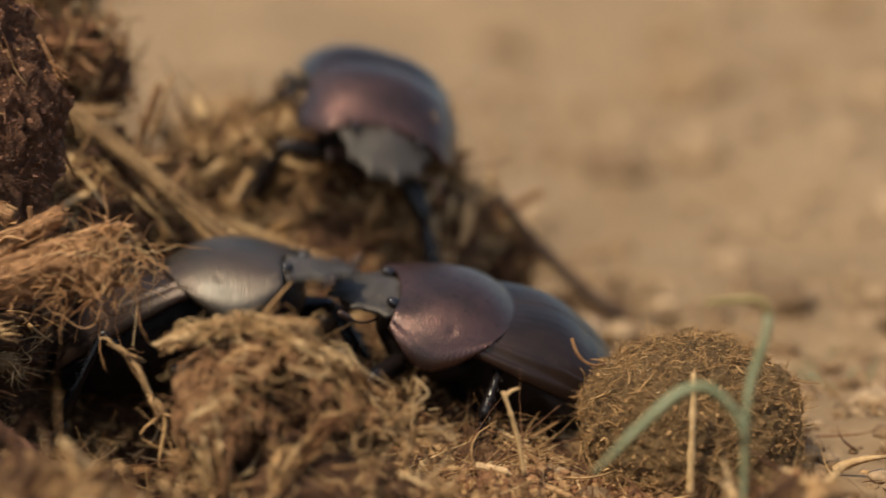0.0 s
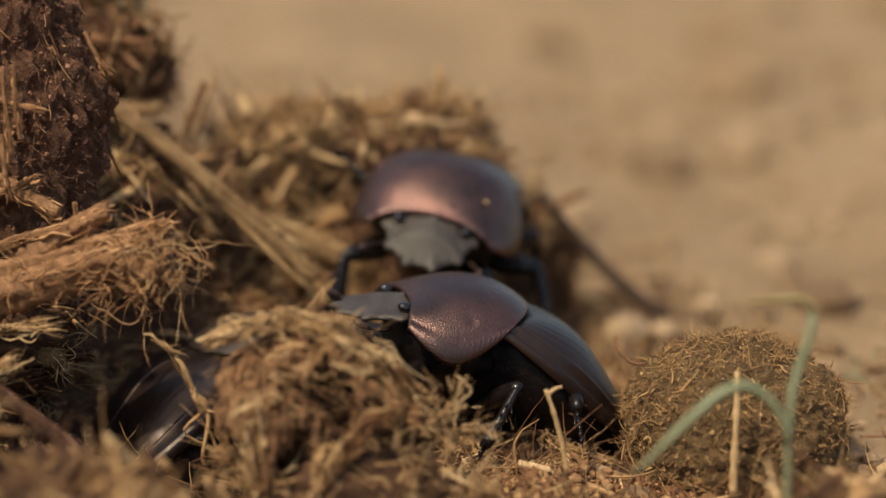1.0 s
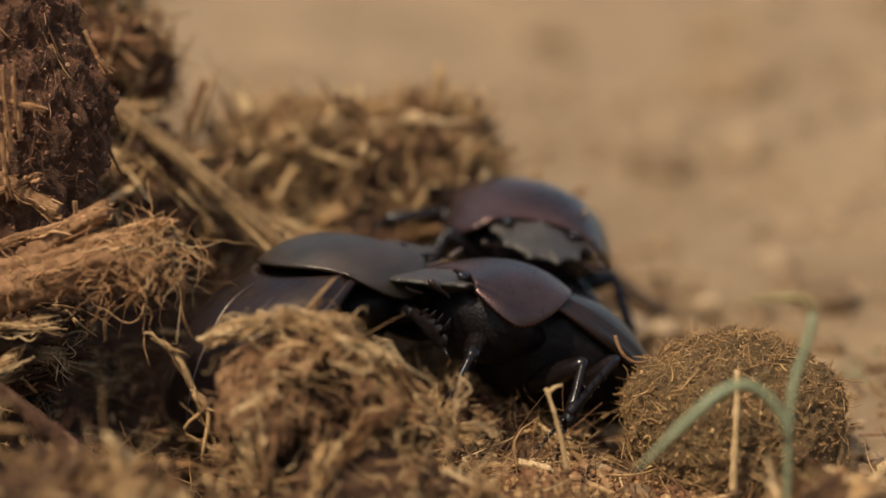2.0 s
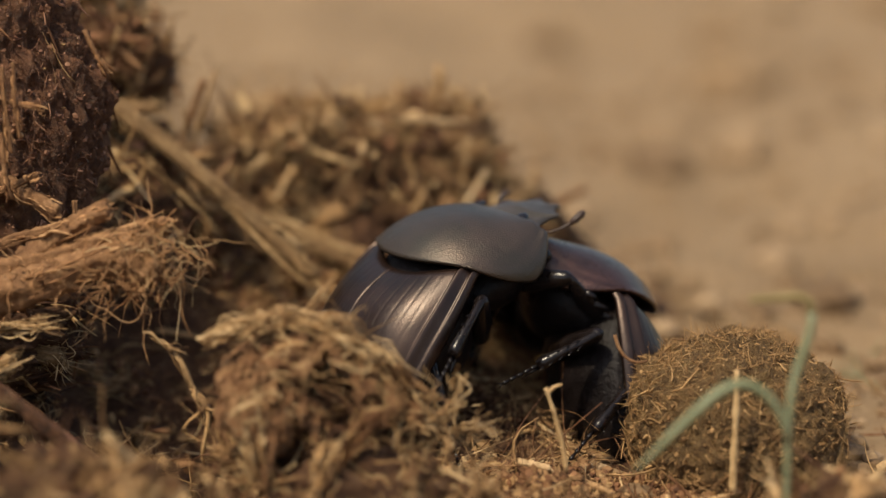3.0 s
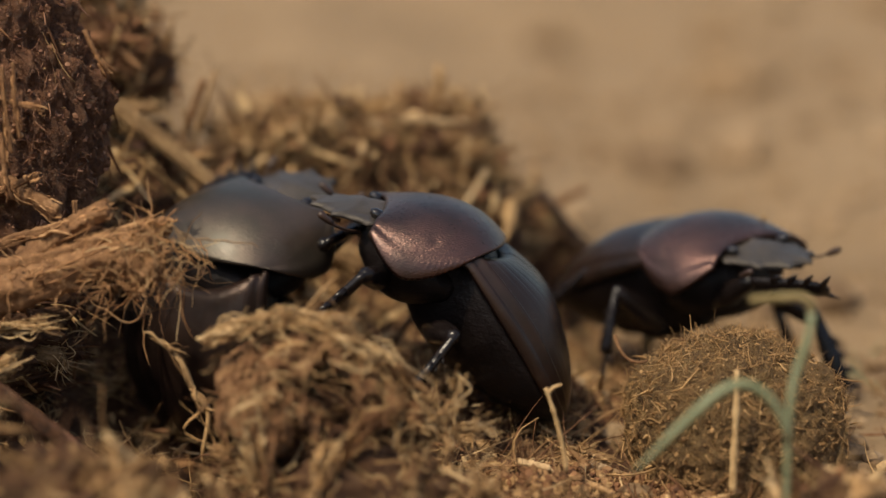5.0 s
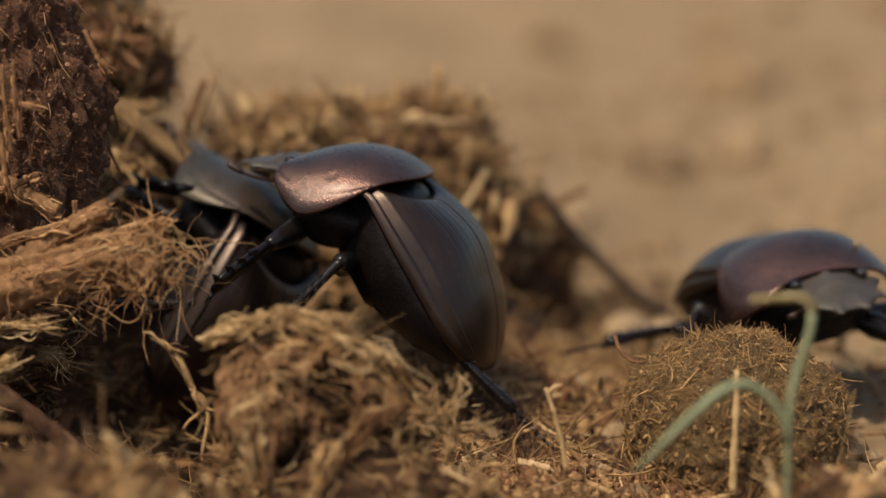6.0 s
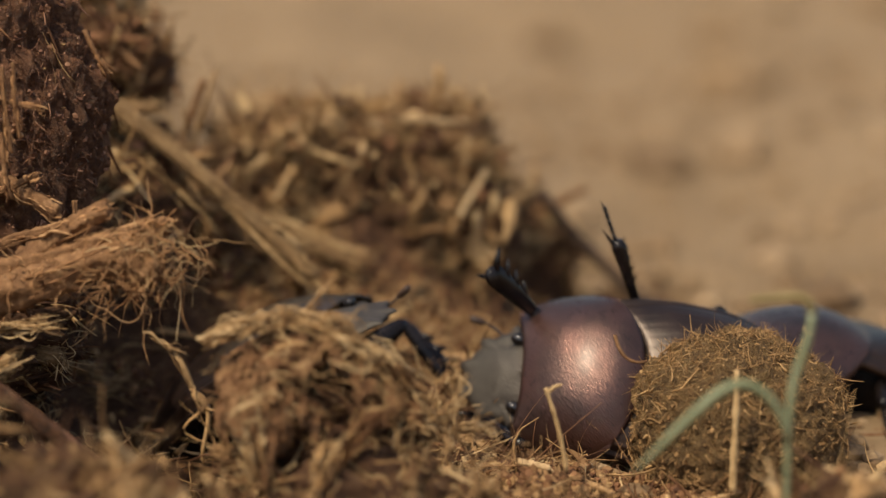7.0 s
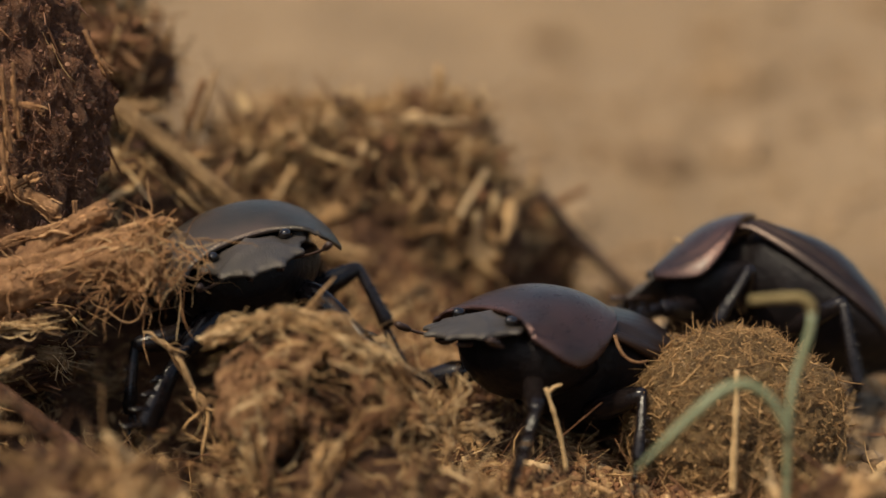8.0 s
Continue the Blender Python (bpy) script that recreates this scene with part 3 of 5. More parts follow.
def build_clump(name, label, blobs, seed, brown, straw, chips):
    top = thing(name, label, "dung")
    kw = dict(coarse=0.30, fine=0.24, fs=5.5)
    for k, (c, r) in enumerate(blobs):
        s = seed + k
        part("core", lump("core", c, r, s, DUNG, 5, 0.30, 0.24, 5.5), top)
        tagged(part("fibre", lump_fibres("fibre", c, r, s, BROWN_FIBRE, brown, 2.8, 0.11, 0.30, 0.8, **kw), top), kind="stuff")
        tagged(part("fibre", lump_fibres("fibre", c, r, s, STRAW, straw, 3.0, 0.17, 0.30, 0.6, **kw), top), kind="stuff")
        tagged(part("chaff", lump_fibres("chaff", c, r, s, STRAW, chips, 3.6, 0.55, 0.45, 0.25, **kw), top), kind="stuff")
        tagged(part("grit", crumbs("grit", c, r, s, BROWN_FIBRE, chips * 3, 0.28, **kw), top), kind="stuff")
    return top


def build_ball():
    ball = thing("dung_ball", "round dung ball of packed chopped fibre, half sunk in litter", "dung ball", m=pose(30 * MM, -2 * MM, 10.3 * MM))
    args = ((0, 0, 0), (11.5, 11.5, 11.6), 31)
    part("core", lump("core", *args, BALL_M, 6, 0.10, 0.06, 12.0), ball)
    kw = dict(coarse=0.10, fine=0.06, fs=12.0, front=False)
    tagged(part("fibre", lump_fibres("fibre", *args, BALL_FIBRE, 10000, 0.8, 0.055, 0.22, 0.7, **kw), ball), kind="stuff")
    tagged(part("fibre", lump_fibres("fibre", *args, STRAW, 260, 0.9, 0.06, 0.3, 0.5, **kw), ball), kind="stuff")
    tagged(part("fibre", lump_fibres("fibre", *args, STRAW, 36, 1.8, 0.07, 0.8, 0.8, **kw), ball), kind="stuff")
    tagged(part("grit", crumbs("grit", *args, BALL_FIBRE, 15000, 0.055, 0.10, 0.06, 12.0), ball), kind="stuff")
    return ball


def torn_mat(ctrl, reach, drop, thick, seed):
    """A thick curved sheet with grooves along its length and ragged edges; sizes in mm."""
    nu, nv = 90, 30
    line = bezier(*ctrl, nu)
    off = Vector((seed * 1.3, 2.0, seed * 0.7))
    def at(u, v, lift):
        p = line[int(round(u * (nu - 1)))]
        rag = 1 + 0.35 * noise.fractal(Vector((u * 14, 1.0, 0)) + off, 0.7, 2.0, 4)
        w = v * rag * (0.55 + 0.45 * math.sin(math.pi * (0.1 + 0.8 * u)))
        turn = 1.1 * noise.noise(Vector((u * 4, v * 2, 5)) + off)
        groove = noise.fractal(Vector((u * 9 + v * 6 * turn, v * 11 - u * 8 * turn, 3)) + off, 0.5, 2.0, 5) * 0.6
        big = noise.fractal(Vector((u * 6, v * 3, 7)) + off, 0.9, 2.0, 3) * 1.3
        edge = math.sin(math.pi * v) ** 0.5
        return (p[0] + 0.8 * big + rag - 1, p[1] + 2.0 - reach * w - (groove + big) * 0.5, p[2] - drop * w ** 2 + (groove + 0.7 * big) * edge - lift * edge)
    v, f = grid_shell(lambda u, v: at(u, v, 0.0), nu, nv, lambda u, v: at(u, v, thick))
    return mesh_from("torn_mat", np.array(v) * MM, f, PRESSED)


def build_front_fringe(clump):
    """The torn mat that roofs the near clump, and loose tufts below it."""
    for k, (ctrl, reach, drop, thick) in enumerate([
            ([(-21.5, -17, 22.4), (-17, -18, 25.0), (-13.0, -18, 30.0), (-8.5, -19, 26.2)], 7.0, 4.2, 1.5),
            ([(-14, -17, 26.6), (-9.5, -18, 27.0), (-4.5, -18, 22.8), (-1.6, -17, 16.8)], 6.5, 2.6, 1.3),
            ([(-21, -22, 19.5), (-19, -23, 23.0), (-15, -23, 23.0), (-12, -22, 20.0)], 4.0, 5.0, 1.4),
]):
        mat = part("torn_mat", torn_mat(ctrl, reach, drop, thick, 340 + k), clump, "torn mat of pressed golden fibre")
        ctrl2 = [(x, y - 2.5, z + 0.2) for x, y, z in ctrl]
        tagged(part("frayed_fibre", bundle("frayed_fibre", ctrl2, 26, 2.6, 3.4, 0.14, STRAW, 350 + k, 0.05, (0.1, 0.4)), mat), kind="stuff")
    for k, (ctrl, n, sp, fr, w) in enumerate([
            ([(-23, -18, 25.2), (-18, -19, 26.6), (-14, -20, 28.6), (-9.5, -20, 26.0)], 110, 0.8, 1.4, 0.11),
            ([(-16, -20, 28.4), (-11, -20, 28.2), (-5.0, -20, 23.8), (-1.8, -19, 17.4)], 120, 0.8, 1.3, 0.12),
            ([(-20, -21, 24), (-15, -22, 25), (-9, -23, 22), (-7, -23, 19)], 18, 1.2, 1.8, 0.11),
            ([(-11, -24, 10), (-10, -25, 15), (-8, -25, 19.5), (-4, -24, 20.5)], 60, 0.7, 1.2, 0.12),
            ([(-12, -28, 8), (-11.5, -28, 12), (-11, -28, 15), (-10, -27.5, 18)], 60, 0.9, 1.3, 0.20),
            ([(-16, -24, 9), (-17, -25, 13), (-17.5, -25, 16), (-18, -24, 20)], 60, 1.4, 1.8, 0.16),
            ([(-3, -20, 17.5), (0, -20, 17.8), (2, -19, 19), (1.5, -19, 21.5)], 50, 0.5, 1.1, 0.09),
            ([(-4, -18, 16.5), (-1, -18, 16), (3, -17.5, 16.4), (5, -17, 16.0)], 30, 0.4, 0.6, 0.14),
            ([(1.0, -22, 12), (0.9, -22, 13), (0.7, -22, 15), (0.4, -22, 16.4)], 16, 0.4, 0.5, 0.22),
            ([(-22, -30, 8), (-21, -30, 11), (-20.5, -30, 13), (-20.5, -30, 15)], 40, 0.8, 1.6, 0.13)]):
        tagged(part("fibre_tuft", bundle("fibre_tuft", ctrl, n, sp, fr, w, BROWN_FIBRE if k in (2, 3) else STRAW, 300 + k, 0.11, (0.10, 0.55)), clump), kind="stuff")
    for k, (at, spread, way, n, mat, reach) in enumerate([
            ((-12, -22, 24.5), (9, 3, 2), (0.6, -0.3, 0.1), 22, STRAW, 3.6),
            ((-5, -23, 14), (6, 4, 3), (0.3, -0.2, -0.6), 30, STRAW, 4.5),
            ((0, -21, 15.5), (8, 5, 3), (0.3, 0, 0.5), 70, STRAW, 3.2)]):
        tagged(part("curled_fibre", rootlets("curled_fibre", at, spread, way, n, 360 + k, mat, 0.11, reach, 0.35), clump), kind="stuff")


def build_twigs():
    def twig(name, label, ctrl, r0, r1, seed, mat, cat="twig", knots=True):
        pts = bezier(*ctrl, 22)
        rng = np.random.default_rng(seed)
        rad = np.linspace(r0, r1, 22) * (1 + 0.07 * rng.normal(size=22))
        if knots:
            rad[[7, 14]] *= 1.35
        v, f = tube(pts * MM, rad * MM, 10, 0.08, seed)
        return tagged(new(name, mesh_from(name, v, f, mat)), label, cat)
    twig("dry_twig", "dark brown dry twig leaning in the sand behind the ball", [(32.5, 60, 6.5), (25, 59, 11), (19, 57.5, 17), (12.6, 55, 26.0)], 0.9, 0.7, 71, TWIG)
    twig("straw_stalk", "thin dry stem standing out of the dung heap", [(-32.8, 37, 29), (-31.2, 36, 35), (-30, 36, 39), (-28.3, 36, 43.0)], 0.5, 0.42, 72, TAN_STALK, "stem")
    twig("straw_stalk", "pale straw standing before the dung ball", [(28.4, -15.4, 9), (28.3, -15.2, 13), (28.7, -14.9, 17), (28.5, -14.8, 21.2)], 0.46, 0.26, 73, STRAW_GOLD, "straw")
    twig("straw_stalk", "thin forked straw beside the dung ball", [(12.1, -15, 11), (11.5, -14.6, 15), (10.8, -14.2, 17), (10.0, -14, 19.2)], 0.24, 0.2, 74, STRAW_GOLD, "straw")
    twig("straw_shoot", "short side shoot of the forked straw", [(10.2, -14, 18.6), (10.6, -14, 19.2), (11.0, -14, 19.4), (11.6, -14, 19.5)], 0.24, 0.12, 78, STRAW_GOLD, "straw", False)
    twig("straw_curl", "curled pale fibre stuck to the dung ball", [(17.2, -8, 23.0), (17.6, -8.5, 20.8), (19, -9, 20.0), (20.4, -9, 20.6)], 0.2, 0.14, 75, TAN_STALK, "straw", False)
    twig("straw_stalk", "pale straw splinters on the small clump", [(10, 60, 20), (13, 60, 22.5), (16, 60, 24), (19, 60, 25.5)], 0.8, 0.5, 76, TAN_STALK, "straw")
    twig("dry_root", "thin dry rootlet lying on the sand", [(30, 40, 8), (36, 38, 10), (44, 36, 10.5), (52, 38, 8)], 0.3, 0.15, 77, TAN_STALK, "root", False)


def blade(ctrls, w, mat, name):
    """A folded leaf blade through cubic curves; w: half widths at the joints."""
    pts = np.concatenate([bezier(*c, 9)[(0 if i == 0 else 1):] for i, c in enumerate(ctrls)])
    n = len(pts)
    wid = np.interp(np.linspace(0, 1, n), np.linspace(0, 1, len(w)), w)
    t = np.gradient(pts, axis=0)
    t /= np.linalg.norm(t, axis=1)[:, None]
    side = np.cross(t, (0, -1, 0.15))
    side /= np.linalg.norm(side, axis=1)[:, None]
    up = np.cross(side, t)
    rings = [np.array([pts[i] + side[i] * wid[i], pts[i] + up[i] * wid[i] * 0.25, pts[i] - side[i] * wid[i], pts[i] - up[i] * wid[i] * 0.55]) * MM for i in range(n)]
    v, f = loft(rings)
    return mesh_from(name, v, f, mat)


def strew(parent, name, meshes, places, rng):
    """Separate straw pieces laid on a thing; places of (x, y, z, tilt) in mm and degrees."""
    for x, y, z, tilt in places:
        part(name, meshes[int(rng.integers(len(meshes)))], parent, "", pose(x * MM, y * MM, z * MM, rng.uniform(0, 360), rng.uniform(-tilt, tilt), rng.uniform(0, 360)))


def chunk_mesh(seed):
    """A torn chunk of fibre mat: long, grooved along its length, frayed at both ends."""
    rng = np.random.default_rng(seed)
    d, f = ico(4)
    L, w, h = rng.uniform(2.2, 4.4), rng.uniform(0.7, 1.4), rng.uniform(0.35, 0.7)
    off = Vector((seed * 1.7, seed * 0.3, 2.0))
    pts = []
    for v in d:
        p = Vector(v)
        g = noise.fractal(Vector((p.x * 1.2, p.y * 7, p.z * 7)) + off, 0.6, 2.0, 3)
        big = noise.fractal(p * 1.4 + off, 1.0, 2.0, 3)
        r = 1 + 0.5 * g + 0.4 * big
        sq = abs(p.x) ** 0.6 * (1 if p.x > 0 else -1)
        pts.append((sq * L * (1 + 0.25 * g), p.y * w * r + 0.25 * L * 0.3 * p.x ** 2, p.z * h * r))
    core = mesh_from("chunk", np.array(pts) * MM, f, CHUNK)
    n = 90
    x0 = rng.uniform(-L, L * 0.6, n)
    start = np.stack([x0, rng.normal(size=n) * w * 0.75, rng.normal(size=n) * h * 0.75], 1) * MM
    way = np.stack([rng.choice([-1, 1], n) * 1.0, rng.normal(size=n) * 0.25, rng.normal(size=n) * 0.25], 1)
    hair = fibres("frayed_fibre", start, way, rng.uniform(0.6, 1.9, n) * MM * 1.6, rng.uniform(0.05, 0.13, n) * MM, 0.35, STRAW, seed)
    return core, hair


def build_chunks(bed, rear, front, pile):
    rng = np.random.default_rng(55)
    kinds = [chunk_mesh(700 + k) for k in range(10)]
    def put(parent, x, y, z, tilt):
        core, hair = kinds[int(rng.integers(len(kinds)))]
        ob = part("chunk", core, parent, "", pose(x * MM, y * MM, z * MM, rng.uniform(0, 360), rng.uniform(-tilt, tilt), rng.uniform(0, 360)))
        tagged(part("frayed_fibre", hair, ob), kind="stuff")
    for n, x0, x1, y0, y1, lift in ((26, -22, 14, 10, 34, 0.3), (5, -6, 30, -42, -18, -0.3), (14, 12, 30, 18, 50, 0.0), (8, -44, -18, -42, -24, 0.4), (8, -2, 16, -10, 6, -0.2), (22, -46, -30, -14, 18, 0.0)):
        k = 0
        while k < n:
            x, y = rng.uniform(x0, x1), rng.uniform(y0, y1)
            if math.hypot(x - 30, y + 2) > 14:
                put(bed, x, y, top_height(x, y) + lift, 20)
                k += 1
    for parent, n, blobs, seed in ((rear, 11, REAR_BLOBS, 40), (front, 10, FRONT_BLOBS, 50), (pile, 14, [((-52, 2, 20), (14, 9, 7)), ((-47, -28, 3), (13, 9, 8))], 4)):
        for k, (c, r) in enumerate(blobs):
            d = rng.normal(size=(n * 5, 3))
            d /= np.linalg.norm(d, axis=1)[:, None]
            d = d[(d[:, 1] < 0.3) & (d[:, 2] > -0.3)][:n]
            for q in lump_points(d, c, r, seed + k, 0.30, 0.24, 5.5) / MM:
                put(parent, *q, 50)


def build_straws(bed, rear, front):
    rng = np.random.default_rng(77)
    meshes = []
    for k in range(14):
        L, r = rng.uniform(2.5, 7.0), rng.uniform(0.15, 0.40)
        v, f = straw_piece((-L / 2, 0, 0), (L / 2, rng.normal() * 0.3, 0), r, 900 + k, 7, 0.05)
        v = np.array(v)
        v[:, 2] *= 0.55
        meshes.append(mesh_from("straw", v, f, STRAW_PIECE))
    long_ones = []
    for k in range(10):
        L, r = rng.uniform(5.0, 10.0), rng.uniform(0.30, 0.60)
        v, f = straw_piece((-L / 2, 0, 0), (L / 2, rng.normal() * 0.5, 0), r, 940 + k, 7, 0.06)
        long_ones.append(mesh_from("straw", np.array(v) * np.array([1, 1, 0.6]), f, STRAW_PIECE))
    def spots(n, x0, x1, y0, y1, lift):
        out = []
        while len(out) < n:
            x, y = rng.uniform(x0, x1), rng.uniform(y0, y1)
            if math.hypot(x - 30, y + 2) > 12.5:
                out.append((x, y, top_height(x, y) + lift + rng.uniform(0, 0.5), 22))
        return out
    strew(bed, "straw", meshes, spots(90, -8, 32, -40, -10, 0.2) + spots(70, -20, 22, 8, 36, 0.2) + spots(25, 14, 40, 20, 70, 0.1) + spots(16, -45, -8, -45, -24, 0.3), rng)
    for parent, n, blobs, seed in ((rear, 34, REAR_BLOBS, 40), (front, 8, FRONT_BLOBS, 50)):
        for k, (c, r) in enumerate(blobs):
            d = rng.normal(size=(n * 4, 3))
            d /= np.linalg.norm(d, axis=1)[:, None]
            d = d[(d[:, 1] < 0.3) & (d[:, 2] > -0.3)][:n]
            p = lump_points(d, c, r, seed + k, 0.30, 0.24, 5.5) / MM
            strew(parent, "straw", meshes, [(*q, 60) for q in p], rng)
            if parent is rear:
                strew(parent, "straw", long_ones, [(*q, 60) for q in p[::2]], rng)


def build_clods():
    rng = np.random.default_rng(31)
    d, f = ico(3)
    meshes = []
    for k in range(6):
        q = d * (1 + 0.3 * np.array([noise.fractal(Vector(v) * 1.5 + Vector((k * 5, 0, 2)), 0.8, 2.0, 4) for v in d]))[:, None] * np.array([1.2, 1.0, 0.7])
        meshes.append(mesh_from("soil_clod", q * MM, f, CLOD_PIECE))
    for k in range(34):
        x, y = (rng.uniform(38, 62), rng.uniform(-22, 40)) if k < 24 else (rng.uniform(18, 70), rng.uniform(40, 85))
        if math.hypot(x - 30, y + 2) < 13:
            continue
        s = rng.uniform(0.8, 2.2)
        ob = new("soil_clod", meshes[k % 6])
        tagged(ob, "crumbly beige clod lying on the sand", "soil clod", "clods on the sand")
        ob.matrix_basis = pose(x * MM, y * MM, (top_height(x, y) + s * 0.45) * MM, 0, 0, rng.uniform(0, 360)) @ Matrix.Diagonal((s, s, s, 1))


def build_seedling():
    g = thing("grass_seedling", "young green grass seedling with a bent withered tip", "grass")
    # placed to fit the camera's view: drawn in along its rays to blur more
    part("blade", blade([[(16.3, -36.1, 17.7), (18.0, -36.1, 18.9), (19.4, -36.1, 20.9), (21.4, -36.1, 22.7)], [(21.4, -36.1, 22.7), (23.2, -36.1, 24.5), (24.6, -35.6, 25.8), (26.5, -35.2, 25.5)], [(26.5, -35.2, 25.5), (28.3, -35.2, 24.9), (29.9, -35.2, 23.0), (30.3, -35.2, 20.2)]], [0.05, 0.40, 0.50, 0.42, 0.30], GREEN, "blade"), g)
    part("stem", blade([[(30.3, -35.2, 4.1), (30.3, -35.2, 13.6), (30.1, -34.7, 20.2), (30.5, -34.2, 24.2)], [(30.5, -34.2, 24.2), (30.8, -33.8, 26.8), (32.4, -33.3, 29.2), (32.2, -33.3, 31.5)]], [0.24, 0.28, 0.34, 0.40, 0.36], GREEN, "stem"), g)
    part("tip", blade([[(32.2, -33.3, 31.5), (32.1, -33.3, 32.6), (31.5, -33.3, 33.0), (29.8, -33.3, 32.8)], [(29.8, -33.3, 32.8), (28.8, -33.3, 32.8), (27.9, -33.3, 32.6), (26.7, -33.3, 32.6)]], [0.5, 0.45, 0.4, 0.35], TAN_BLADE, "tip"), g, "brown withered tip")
    tuft = thing("grass_tuft", "small sparse green grass tuft on the sand", "grass")
    rng = np.random.default_rng(9)
    for k in range(7):
        x, y = 53 + rng.normal() * 2.5, 32 + rng.normal() * 4
        z = top_height(x, y) - 0.5
        dx = rng.normal() * 2.5
        part("blade", blade([[(x, y, z), (x + dx * 0.2, y, z + 1.5), (x + dx * 0.6, y, z + 2.6), (x + dx, y, z + rng.uniform(2, 4.5))]], [0.22, 0.2, 0.05], GREEN, "blade"), tuft)


def build_leaves():
    rng = np.random.default_rng(21)
    for x, y, lift, size, lean in ((25.5, 40, 2.5, 3.2, 70), (43, 45, 0.8, 4.0, 20), (15, 6, 0.8, 2.0, 30), (46, 50, 0.8, 3.5, 12), (38, 52, 0.8, 2.5, 35)):
        n = 10
        s = np.linspace(0, 1, n)
        w = size * 0.38 * np.sin(np.pi * np.minimum(1, s * 0.9 + 0.08)) ** 0.7
        rings = []
        for i in range(n):
            c = np.array([0, s[i] * size * 1.6, 0.5 * math.sin(3 * s[i])])
            rings.append(np.array([c + (-w[i], 0, 0.25 * w[i]), c + (0, 0, -0.05), c + (w[i], 0, 0.3 * w[i]), c + (0, 0, -0.2)]) * MM)
        v, f = loft(rings)
        tagged(new("dry_leaf", mesh_from("dry_leaf", v, f, DRYLEAF)), "small curled orange-brown dry leaf on the sand", "leaf", "dry leaves").matrix_basis = pose(x * MM, y * MM, (top_height(x, y) + 0.3) * MM, lean, rng.uniform(-20, 20), rng.uniform(0, 360))


# ---- beetles ----
HINGE = np.array([0.5, 0.0, 1.5])


def pronotum_shape():
    def half(u):
        return 7.4 + 2.7 * math.sin(math.pi / 2 * min(1, u / 0.5)) ** 0.9 - 1.5 * max(0, (u - 0.5) / 0.5) ** 2
    def top(u):
        return 3.6 + 4.3 * math.sin(math.pi / 2 * min(1, u / 0.75)) ** 0.9 - 0.6 * max(0, (u - 0.75) / 0.25) ** 2
    def fn(u, v):
        s = 2 * v - 1
        a = abs(s)
        h = half(u) + 0.09 * (a > 0.97) * math.sin(u * 120)
        x = 11.0 - 11.0 * u + 1.3 * a ** 3 * (1 - u) ** 3 - 0.6 * max(0, a - 0.8) / 0.2 * (1 - u) ** 6 + u ** 2 * (3.2 * a ** 2.2 - 1.6)
        edge = 1.0 - 1.6 * math.sin(math.pi / 2 * min(1, u / 0.40)) + 5.2 * max(0, (u - 0.42) / 0.58) ** 1.35
        z = edge + (top(u) - edge) * max(0.0, 1 - a ** 2.2) ** 0.56
        rim = 0.42 * math.exp(-((a - 0.985) / 0.024) ** 2) - 0.16 * math.exp(-((a - 0.93) / 0.03) ** 2)
        pit = -0.22 * math.exp(-(((a - 0.80) / 0.025) ** 2 + ((u - 0.50) / 0.03) ** 2))
        return (x, s * h, z + rim + pit)
    def under(u, v):
        x, y, z = fn(u, v)
        return (x, y * 0.985, z - 0.4)
    v, f = grid_shell(fn, 40, 61, under)
    return (v - HINGE) * MM, f


def elytron_shape(side):
    def half(u):
        if u < 0.35:
            return 8.3 + 1.5 * math.sin(math.pi / 2 * (u / 0.35)) ** 0.8
        return 9.8 * max(0.0, 1 - ((u - 0.35) / 0.65) ** 3.6) ** 0.53
    def fn(u, v):
        w = half(u)
        x = 0.2 - 19.2 * u + (1 - u) ** 3 * (4.6 * v ** 2.2 - 1.5)
        top = 6.6 + 0.7 * math.sin(math.pi * min(1, u / 0.6)) - 7.4 * max(0, (u - 0.25) / 0.75) ** 2.5
        edge = 3.9 - 5.0 * u
        z = edge + (top - edge) * max(0.0, 1 - v ** 2.9) ** 0.62
        z -= 0.042 * sum(math.exp(-((v - c) / 0.013) ** 2) for c in (0.14, 0.28, 0.42, 0.55, 0.67, 0.77)) * min(1, u * 8) * max(0, 1 - u)
        z -= 0.25 * math.exp(-(v / 0.012) ** 2)
        z += (0.42 * math.exp(-((v - 0.90) / 0.013) ** 2) - 0.45 * math.exp(-((v - 0.945) / 0.015) ** 2) + 0.34 * math.exp(-((v - 0.985) / 0.010) ** 2)) * (1 - u) ** 0.6
        z -= 0.6 * math.exp(-(u / 0.03) ** 2)
        return (x, side * max(w * v, 0.0), z)
    def under(u, v):
        x, y, z = fn(u, v)
        return (x, y * 0.975, z - 0.35)
    v, f = grid_shell(fn, 44, 84, under)
    return v * MM, f


